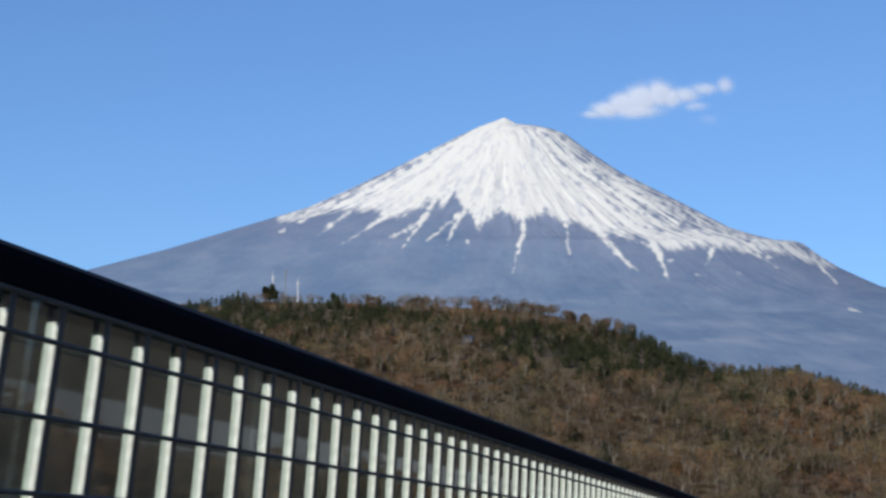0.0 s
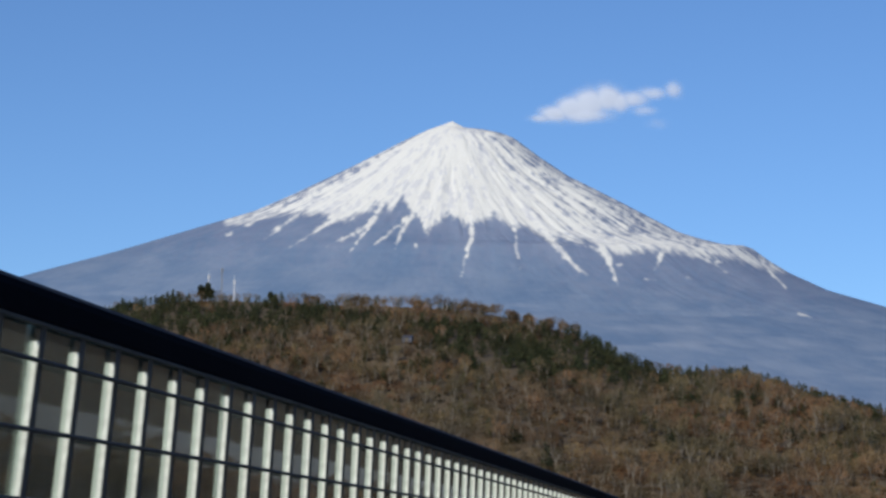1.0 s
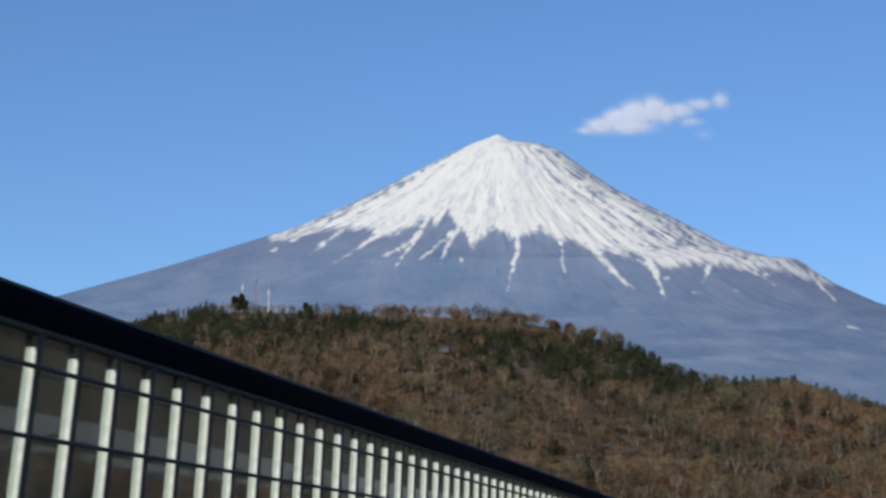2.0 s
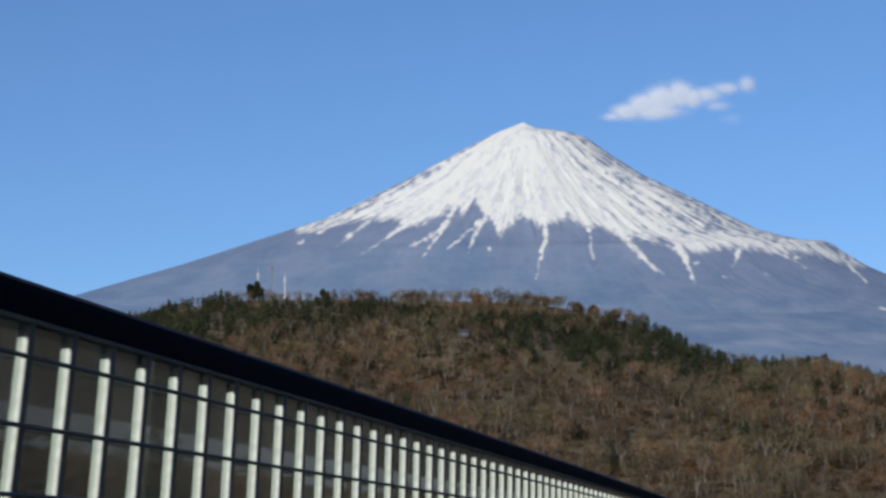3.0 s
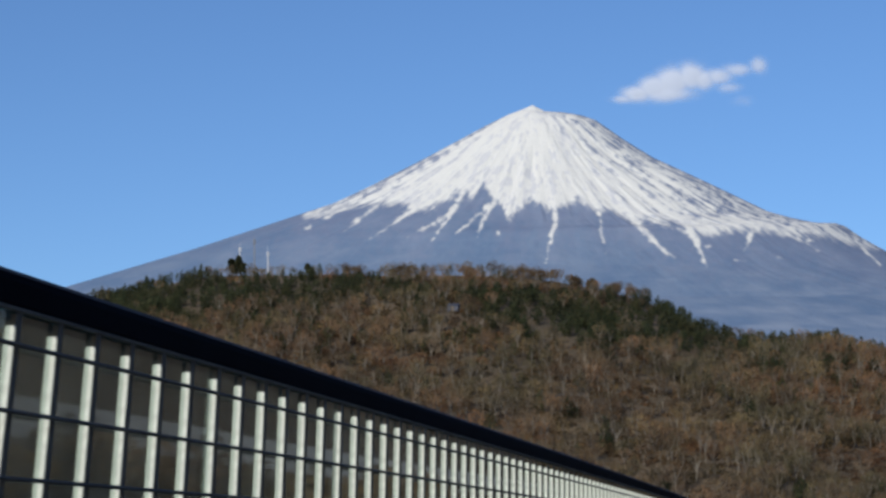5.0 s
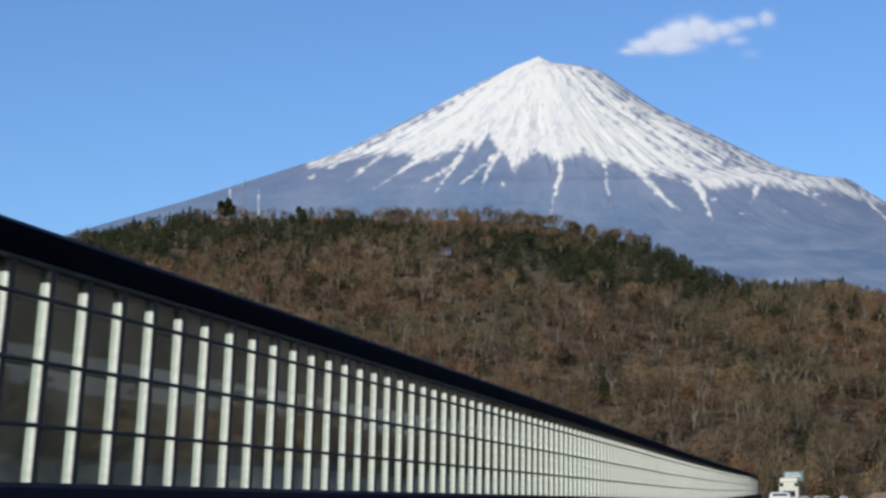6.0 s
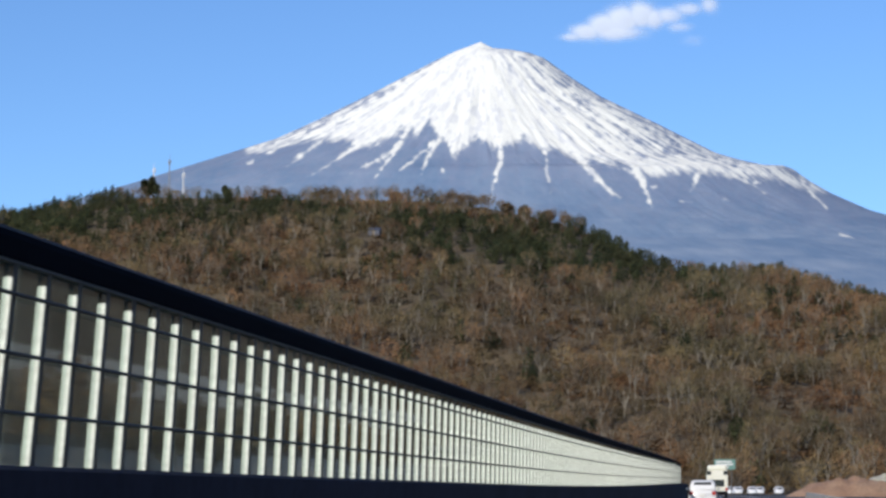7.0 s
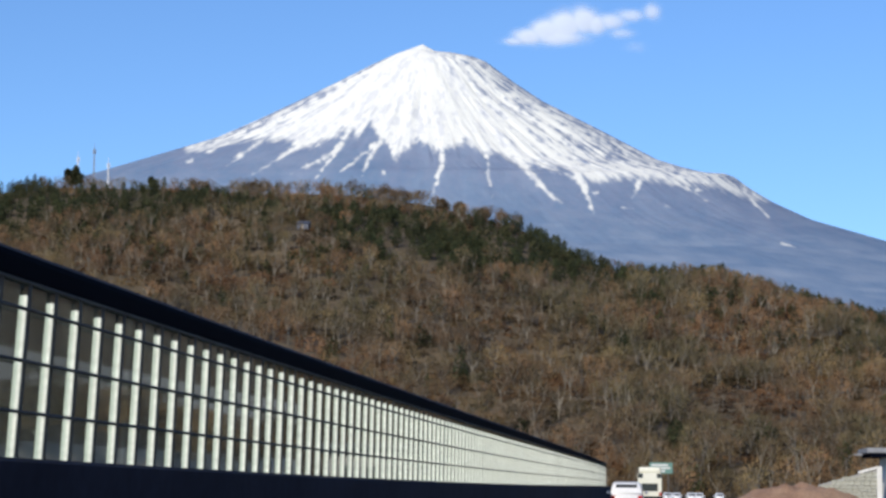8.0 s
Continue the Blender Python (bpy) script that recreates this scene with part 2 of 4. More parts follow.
def litter_material():
    m, tree, shader = nodes_of("leaf_litter")
    a = noise_at(tree, 0.03)
    b = noise_at(tree, 0.7)
    tone = mixed(tree, ramp(tree, a, 0.35, 0.65), (0.09, 0.066, 0.038), (0.14, 0.096, 0.052))
    tone = mixed(tree, ramp(tree, b, 0.35, 0.7), tone, (0.055, 0.046, 0.028))
    tree.links.new(tone, shader.inputs["Base Color"])
    shader.inputs["Roughness"].default_value = 0.95
    return m


hazed_scree_snow = mountain_material()
dry_ground = ground_material()
litter = litter_material()


# ---- building helpers ----
def part(name, bm, material, parent=None, label=""):
    me = bpy.data.meshes.new(name)
    bm.normal_update()
    bm.to_mesh(me)
    bm.free()
    me.materials.append(material)
    ob = new(name, me)
    ob.parent = parent
    if label:
        tagged(ob, label)
    return ob


def from_arrays(name, verts, faces, material, smooth=False):
    """A mesh object from numpy arrays; all faces have the same number of corners."""
    me = bpy.data.meshes.new(name)
    n, k = faces.shape
    me.vertices.add(len(verts))
    me.vertices.foreach_set("co", np.ascontiguousarray(verts, dtype=np.float32).ravel())
    me.loops.add(n * k)
    me.loops.foreach_set("vertex_index", np.ascontiguousarray(faces, dtype=np.int32).ravel())
    me.polygons.add(n)
    me.polygons.foreach_set("loop_start", np.arange(0, n * k, k, dtype=np.int32))
    me.polygons.foreach_set("use_smooth", np.full(n, smooth))
    me.update(calc_edges=True)
    me.validate()
    me.materials.append(material)
    return new(name, me)


def attribute(ob, name, values, kind="FLOAT"):
    a = ob.data.attributes.new(name, kind, "POINT")
    a.data.foreach_set("value" if kind == "FLOAT" else "vector", np.ascontiguousarray(values, dtype=np.float32).ravel())


def box(bm, x0, x1, y0, y1, z0, z1, bevel=0.0):
    m = Matrix.LocRotScale(((x0 + x1) / 2, (y0 + y1) / 2, (z0 + z1) / 2), None, (x1 - x0, y1 - y0, z1 - z0))
    made = bmesh.ops.create_cube(bm, size=1.0, matrix=m)["verts"]
    if bevel:
        edges = list({e for v in made for e in v.link_edges})
        bmesh.ops.bevel(bm, geom=edges, offset=bevel, segments=2, affect="EDGES", profile=0.5)


def rod(bm, a, b, r0, r1, sides=8):
    a, b = Vector(a), Vector(b)
    m = Matrix.Translation((a + b) / 2) @ (b - a).to_track_quat("Z", "Y").to_matrix().to_4x4()
    bmesh.ops.create_cone(bm, cap_ends=True, segments=sides, radius1=r0, radius2=r1, depth=(b - a).length, matrix=m)


# ---- the plan: the road is one long left-hand bend that eases ahead and rises gently ----
BEND, EASED, EASE_FROM = 4282.0, 8600.0, 195.0


def rise(s):
    u = max(0.0, min(1.0, (s - 215.0) / 175.0))
    return 0.7 * u * u * (3 - 2 * u) + max(0.0, s - 400.0) * 0.0012


def heading(s):
    return min(s, EASE_FROM) / BEND + max(0.0, s - EASE_FROM) / EASED


def along(s, off, z=0.0):
    """A point s metres along the road, off metres to the right of the driven line, z over the road."""
    b = min(s, EASE_FROM) / BEND
    x, y = -BEND * (1 - math.cos(b)), BEND * math.sin(b)
    a = heading(s)
    x, y = x - EASED * (math.cos(b) - math.cos(a)), y + EASED * (math.sin(a) - math.sin(b))
    return Vector((x + off * math.cos(a), y + off * math.sin(a), z + rise(s)))


def at_road(s, off, z=0.0, turn=0.0):
    return Matrix.Translation(along(s, off, z)) @ Matrix.Rotation(heading(s) + turn, 4, "Z")


def swept(bm, outline, s0, s1, step=6.0):
    """A closed outline of (off, z) drawn along the road."""
    count = max(2, int((s1 - s0) / step) + 1)
    rings = []
    for i in range(count):
        s = s0 + (s1 - s0) * i / (count - 1)
        rings.append([bm.verts.new(along(s, o, z)) for o, z in outline])
    k = len(outline)
    for a, b in zip(rings, rings[1:]):
        for i in range(k):
            bm.faces.new((a[i], a[(i + 1) % k], b[(i + 1) % k], b[i]))
    bm.faces.new(rings[0][::-1])
    bm.faces.new(rings[-1])
    bmesh.ops.recalc_face_normals(bm, faces=bm.faces[:])


# ---- ground sheet to the horizon ----
def ground_height(x, y):
    return -9.0 + 8.2 * np.clip((y - 380) / 160, 0, 1) ** 2 * (3 - 2 * np.clip((y - 380) / 160, 0, 1))


def build_ground():
    xs = np.concatenate([np.linspace(-5200, -700, 16), np.linspace(-650, 650, 66), np.linspace(700, 5200, 16)])
    ys = np.concatenate([np.linspace(-5200, -200, 18), np.linspace(-150, 1500, 84), np.linspace(1600, 5200, 14)])
    gx, gy = np.meshgrid(xs, ys)
    gz = ground_height(gx, gy)
    verts = np.stack([gx, gy, gz], -1).reshape(-1, 3)
    nx, ny = len(xs), len(ys)
    i = (np.arange(ny - 1)[:, None] * nx + np.arange(nx - 1)[None]).ravel()
    ob = from_arrays("ground", verts, np.stack([i, i + 1, i + nx + 1, i + nx], -1), dry_ground, True)
    tagged(ob, "dry grey-brown river plain with gravel and dead grass", "ground", kind="structure")


build_ground()

# ---- the wooded hill ----
RIDGE_X = [-585.7, -398, -375.2, -347.8, -329.5, -311.2, -292.9, -274.6, -256.3, -238, -219.7, -201.4, -183.1, -164.8, -146.5, -128.2, -109.9, -91.6, -73.3, -55, -36.7, -18.4, -0.1, 54.8, 146.3, 301.9]
RIDGE_Z = [10, 74, 91.5, 103.5, 111.5, 117, 119.8, 120.3, 119.6, 119.2, 117.9, 117.4, 116.6, 115.7, 113.1, 109.1, 103.8, 95, 86.9, 86, 86, 80.1, 74.5, 60.8, 40.5, 11.1]
CANOPY = 5.0
CREST = 1035.0


def hill_height(x, y):
    """Bare ground of the hill: a ridge across the road's way, a steady slope down towards the road."""
    top = np.interp(x, RIDGE_X, RIDGE_Z) - CANOPY
    foot = 622 + 0.08 * np.abs(x + 60)
    p = np.clip((y - foot) / (CREST - foot), 0, 1.0)
    front = p ** 1.15 * (1 + 0.12 * np.sin(p * math.pi))
    back = np.clip((y - CREST) / 400, 0, 1)
    h = np.where(y < CREST, front, 1 - back * back * (3 - 2 * back))
    lumps = 3.0 * np.sin(x * 0.045 + 1.3 * np.sin(y * 0.02)) * np.sin(y * 0.031 + 0.5) + 1.6 * np.sin(x * 0.11 + y * 0.07)
    return -1.6 + h * (top + 1.6) + lumps * np.clip(p * (1 - p) * 4, 0, 1) * (y < CREST)


def build_hill():
    xs, ys = np.arange(-590, 331, 6.0), np.arange(610, 1470, 6.0)
    gx, gy = np.meshgrid(xs, ys)
    gz = hill_height(gx, gy)
    verts = np.stack([gx, gy, gz], -1).reshape(-1, 3)
    nx, ny = len(xs), len(ys)
    i = (np.arange(ny - 1)[:, None] * nx + np.arange(nx - 1)[None]).ravel()
    ob = from_arrays("hill", verts, np.stack([i, i + 1, i + nx + 1, i + nx], -1), litter, True)
    tagged(ob, "long low hill under brown winter woodland", "hill", kind="structure")


build_hill()

rng = np.random.default_rng(7)


def sliver_crown(count, radius, height, base, thick, long):
    """Bare twigs: thin triangles fanning out of the limbs."""
    d = rng.normal(size=(count, 3))
    d /= np.linalg.norm(d, axis=1)[:, None]
    at = d * rng.uniform(0.35, 1.0, (count, 1)) ** 0.6 * [radius, radius, height / 2] + [0, 0, base + height / 2]
    way = d * [1, 1, 0.6] + rng.normal(size=(count, 3)) * 0.35 + [0, 0, 0.75]
    way /= np.linalg.norm(way, axis=1)[:, None]
    side = np.cross(way, rng.normal(size=(count, 3)))
    side /= np.linalg.norm(side, axis=1)[:, None]
    w, l = thick * rng.uniform(0.6, 1.4, (count, 1)), long * rng.uniform(0.6, 1.4, (count, 1))
    tri = np.stack([at - side * w - way * l * 0.4, at + side * w - way * l * 0.4, at + way * l * 0.6], 1)
    return tri.reshape(-1, 3)


def leaf_crown(count, radius, height, base, size, point=0.0):
    """Leaf clumps: small triangles on and under an uneven crown surface. point: 0 round, 1 a cone."""
    d = rng.normal(size=(count, 3))
    d /= np.linalg.norm(d, axis=1)[:, None]
    lump = 1 + 0.28 * np.sin(d[:, :1] * 5 + 1) * np.sin(d[:, 1:2] * 6) + 0.2 * np.sin(d[:, 2:] * 9 + d[:, :1] * 4)
    at = d * lump * rng.uniform(0.7, 1.05, (count, 1))
    at[:, :2] *= (1 - point * 0.55 * (at[:, 2:] + 1) / 1.2)
    at = at * [radius, radius, height / 2] + [0, 0, base + height / 2]
    a = rng.normal(size=(count, 3)) * size
    b = rng.normal(size=(count, 3)) * size
    return np.stack([at + a, at + b, at - a * 0.6 - b * 0.6], 1).reshape(-1, 3)


def limbs(height, radius, count=6, thick=0.16):
    """Trunk and limbs as three-sided tapering rods."""
    rods = [((0, 0, -0.6), (rng.normal() * 0.3, rng.normal() * 0.3, height * 0.55), thick, thick * 0.55)]
    for i in range(count):
        a = i * 2.4 + rng.uniform(0, 1)
        z = height * rng.uniform(0.25, 0.5)
        out = radius * rng.uniform(0.5, 0.95)
        rods.append(((0, 0, z), (math.cos(a) * out, math.sin(a) * out, height * rng.uniform(0.7, 1.0)), thick * 0.55, thick * 0.15))
    tris = []
    for a, b, r0, r1 in rods:
        a, b = np.array(a), np.array(b)
        way = (b - a) / np.linalg.norm(b - a)
        u = np.cross(way, [0.3, 0.9, 0.2])
        u /= np.linalg.norm(u)
        v = np.cross(way, u)
        ring = [(math.cos(k * 2.0944), math.sin(k * 2.0944)) for k in range(3)]
        lo = [a + (u * c + v * s) * r0 for c, s in ring]
        hi = [b + (u * c + v * s) * r1 for c, s in ring]
        for k in range(3):
            j = (k + 1) % 3
            tris += [lo[k], lo[j], hi[j], lo[k], hi[j], hi[k]]
    return np.array(tris)


def scattered(names, kinds, places, sizes, materials, labels, category):
    """Many plants: each place takes one of the kinds, turned and scaled. A kind holds a mesh for each name (crown, trunk)."""
    pick = rng.integers(0, len(kinds), len(places))
    turn = rng.uniform(0, 2 * math.pi, len(places))
    tint = rng.uniform(0, 1, len(places))
    for n, name in enumerate(names):
        verts, tints = [], []
        for k, kind in enumerate(kinds):
            shape = kind[n]
            sel = np.nonzero(pick == k)[0]
            c, s = np.cos(turn[sel])[:, None], np.sin(turn[sel])[:, None]
            z = sizes[sel][:, None]
            x = (shape[None, :, 0] * c - shape[None, :, 1] * s) * z + places[sel, 0][:, None]
            y = (shape[None, :, 0] * s + shape[None, :, 1] * c) * z + places[sel, 1][:, None]
            h = shape[None, :, 2] * z + places[sel, 2][:, None]
            verts.append(np.stack([x, y, h], -1).reshape(-1, 3))
            tints.append(np.repeat(tint[sel], len(shape)))
        verts, tints = np.concatenate(verts), np.concatenate(tints)
        ob = from_arrays(name, verts, np.arange(len(verts)).reshape(-1, 3), materials[n])
        attribute(ob, "tint", tints)
        tagged(ob, labels[n], category, kind="stuff")


def slope_places(count, x0, x1, test):
    """Places on the hill's near side and crest where test(x, y, p) holds; p runs from the foot (0) to the crest (1)."""
    x = rng.uniform(x0, x1, count)
    p = rng.uniform(0.0, 1.03, count)
    y = 632 + p * (CREST - 632)
    ok = test(x, y, p)
    x, y = x[ok], y[ok]
    return np.stack([x, y, hill_height(x, y)], -1)


def wave(x, y, a, b, c):
    return np.sin(x * a + c) * np.sin(y * b + 2 * c) + 0.5 * np.sin(x * a * 2.3 + y * b * 1.7 + c)


# stands of evergreens in plan: (x, share of the way from the foot to the crest)
WEST_STAND = [(-345, 0.7), (-345, 1.04), (-300, 1.04), (-286, 0.97), (-263, 0.9), (-246, 0.8), (-254, 0.66)]
UPPER_STAND = [(-250, 0.77), (-261, 0.93), (-252, 1.0), (-229, 0.93), (-214, 0.95), (-199, 0.87), (-183, 0.9), (-174, 0.79), (-203, 0.79), (-232, 0.78)]
MAIN_STAND = [(-170, 0.86), (-154, 0.84), (-137, 0.88), (-121, 0.92), (-110, 0.94), (-97, 1.04), (-83, 1.04), (-74, 0.84), (-84, 0.74), (-95, 0.78), (-106, 0.67), (-134, 0.67), (-155, 0.71)]
EAST_STAND = [(-83, 1.04), (-80, 0.83), (-64, 0.8), (-56, 0.86), (-36, 0.9), (0, 0.88), (130, 0.88), (130, 1.05)]


def inside(outline, x, p):
    odd = np.zeros(len(x), bool)
    for (x0, p0), (x1, p1) in zip(outline, outline[1:] + outline[:1]):
        if p0 != p1:
            odd ^= ((p0 > p) != (p1 > p)) & (x < x0 + (p - p0) * (x1 - x0) / (p1 - p0))
    return odd


def green_zone(x, y, p):
    """The stands, with uneven edges."""
    u = x + 5 * wave(x, y, 0.11, 0.08, 0.7) + rng.normal(size=len(x)) * 2.5
    q = p + 0.02 * wave(x, y, 0.14, 0.09, 2.1) + rng.normal(size=len(x)) * 0.015
    return inside(WEST_STAND, u, q) | inside(UPPER_STAND, u, q) | inside(MAIN_STAND, u, q) | inside(EAST_STAND, u, q)


def clearing(x, y, p):
    shed = (np.abs(x + 164) < 5) & (y > 912) & (y < 930)
    return shed | (x > -188) & (x < -128) & (np.abs(p - 0.925 - 0.0007 * (x + 160)) < 0.018)


def by_height(places):
    """Trees stay small on the windy crest."""
    return np.interp(places[:, 1], [CREST - 70, CREST - 25], [1.0, 0.74])


def build_woods():
    shapes = ((8.5, 3.1), (7.5, 2.7), (9.5, 2.9), (7, 3.1), (8, 2.4))
    trees = [(sliver_crown(150, r, h * 0.66, h * 0.34, 0.085, 1.25), limbs(h, r, 5, 0.13)) for h, r in shapes]
    trees += [(sliver_crown(60, r, h * 0.6, h * 0.42, 0.07, 1.2), limbs(h, r, 6, 0.19)) for h, r in ((9.2, 2.2), (8.2, 2.6))]
    greens = [(leaf_crown(170, r, h * 0.95, h * 0.02, 0.3, pt),) for h, r, pt in ((7, 2.2, 0.4), (6, 2.4, 0.1), (7.5, 2.0, 0.5), (5, 2.5, 0.0), (6.5, 2.2, 0.25))]
    shrubs = [(leaf_crown(45, 1.8, 2.4, -0.2, 0.28),), (sliver_crown(60, 1.8, 2.6, -0.2, 0.06, 0.9),), (leaf_crown(40, 2.2, 1.6, -0.2, 0.28),)]
    bare = slope_places(7400, -400, 130, lambda x, y, p: ((~green_zone(x, y, p) & (wave(x, y, 0.09, 0.07, 0.2) > -1.3)) | (rng.uniform(0, 1, len(x)) < 0.06)) & ~clearing(x, y, p))
    scattered(("bare_crowns", "bare_trunks"), trees, bare, rng.uniform(0.55, 1.05, len(bare)) * by_height(bare), (twigs, pale_bark), ("leafless grey-brown tree crowns covering the hillside", "pale slender trunks and limbs of the leafless trees"), "woods")
    dark = slope_places(13000, -400, 130, lambda x, y, p: (green_zone(x, y, p) & (p < 1.01) | (rng.uniform(0, 1, len(x)) < np.interp(p, [0, 0.55, 0.7, 1], [0.02, 0.025, 0.16, 0.1])) | (wave(x, y, 0.17, 0.13, 4.0) > 1.22) & (p < 0.85)) & ~clearing(x, y, p))
    scattered(("evergreen_woods",), greens, dark, rng.uniform(0.5, 1.0, len(dark)) * by_height(dark), (needles,), ("dark green evergreen trees on the upper hillside",), "woods")
    low = slope_places(18000, -400, 130, lambda x, y, p: (p < 0.97) & ~green_zone(x, y, p))
    scattered(("brush",), shrubs, low, rng.uniform(0.5, 1.3, len(low)), (brush_leaves,), ("dry ochre and brown brush under the trees",), "brush")


build_woods()


# ---- the volcano, scaled into the far distance ----
LEFT_FLANK = [(0, -3), (18, 4), (43, 13), (88, 34), (187, 85), (287, 134), (357, 165), (486, 205), (606, 242), (735, 278), (885, 320), (1200, 392), (1700, 500), (2600, 790)]
RIGHT_FLANK = [(0, -3), (22, 8), (52, 10), (87, 16), (112, 25), (162, 60), (213, 92), (313, 139), (414, 188.5), (454, 200), (495, 209), (532, 210.5), (548, 216), (578, 237), (615, 258), (683, 287), (885, 340), (1200, 395), (1700, 500), (2600, 790)]
# lower edge of the snow (right of the summit, below the summit), and the snow-filled gullies under it
SNOW_EDGE = [(-420, 170), (-400, 190), (-362, 186), (-335, 174), (-300, 170), (-240, 168), (-205, 182), (-185, 182), (-125, 147), (-105, 158), (-86, 139), (-60, 165), (-43, 199), (-25, 183), (-2, 162), (33, 188), (75, 162), (110, 188), (138, 187), (170, 203), (235, 209), (263, 226), (296, 227), (347, 220), (417, 229), (500, 236), (590, 260), (640, 240)]
GULLIES = [[(-190, 165, 7), (-235, 200, 5), (-279, 231, 2)], [(-330, 172, 5), (-362, 192, 4), (-372, 197, 2)], [(-386, 205, 2), (-402, 211, 1)], [(-262, 165, 5), (-300, 195, 4), (-325, 215, 2)],
           [(-120, 150, 7), (-145, 190, 6), (-158, 212, 5), (-168, 231, 4)], [(-145, 190, 5), (-190, 214, 3), (-212, 226, 2)], [(-60, 150, 8), (-85, 195, 6), (-95, 227, 6)], [(-75, 170, 5), (-110, 205, 4), (-132, 222, 2)], [(-60, 218, 2.5), (-57, 226, 3)]]
GULLIES_EAST = [[(33, 178, 9), (36, 210, 5), (26, 240, 4), (17, 278, 3)], [(108, 180, 6), (112, 210, 4), (115, 238, 4)], [(165, 190, 11), (185, 220, 9), (210, 250, 6), (232, 268, 4)], [(262, 215, 12), (272, 245, 9), (284, 284, 5)],
                [(365, 225, 7), (358, 245, 5), (350, 258, 3)], [(430, 228, 6), (460, 245, 4), (484, 260, 2)], [(560, 250, 5), (588, 284, 3)], [(118, 258, 1.5), (120, 263, 1.5)], [(460, 240, 4), (475, 241, 3)], [(590, 330, 4), (612, 334, 3)],
                [(286, 249, 1.2), (300, 250, 0.6)], [(332, 273, 0.3), (357, 276, 0.3)], [(405, 270, 1.0), (420, 271, 0.5)]]
UNIT, FAR, PEAK_AZ, PEAK_EL = 1.123, 4650.0, radians(-9.395), radians(10.83)
LEAN = 0.0075


def value_noise(u, v, seed):
    """Smooth noise from -1 to 1 on a unit lattice."""
    table = np.random.default_rng(seed).uniform(-1, 1, (256, 256))
    iu, iv = np.floor(u).astype(int), np.floor(v).astype(int)
    fu, fv = u - iu, v - iv
    fu, fv = fu * fu * (3 - 2 * fu), fv * fv * (3 - 2 * fv)
    a, b = table[iu % 256, iv % 256], table[(iu + 1) % 256, iv % 256]
    c, d = table[iu % 256, (iv + 1) % 256], table[(iu + 1) % 256, (iv + 1) % 256]
    return (a * (1 - fu) + b * fu) * (1 - fv) + (c * (1 - fu) + d * fu) * fv


def fall_noise(g, q, width, length, seed):
    """Streaks down the fall line, about as wide near the summit as far below it."""
    total, power = np.zeros_like(q), np.zeros_like(q)
    for k in range(6):
        ring = 30.0 * 2 ** k
        w = np.clip(1 - np.abs(np.log2(np.maximum(q, 12) / ring)), 0, 1)
        warp = 0.5 * value_noise(g * ring / width / 3, q / length, seed + 31)
        total += w * value_noise(g * ring / width + warp + 17 * k, q / length + 5.3 * k, seed + k)
        power += w * w
    return total / np.sqrt(np.maximum(power, 0.25))


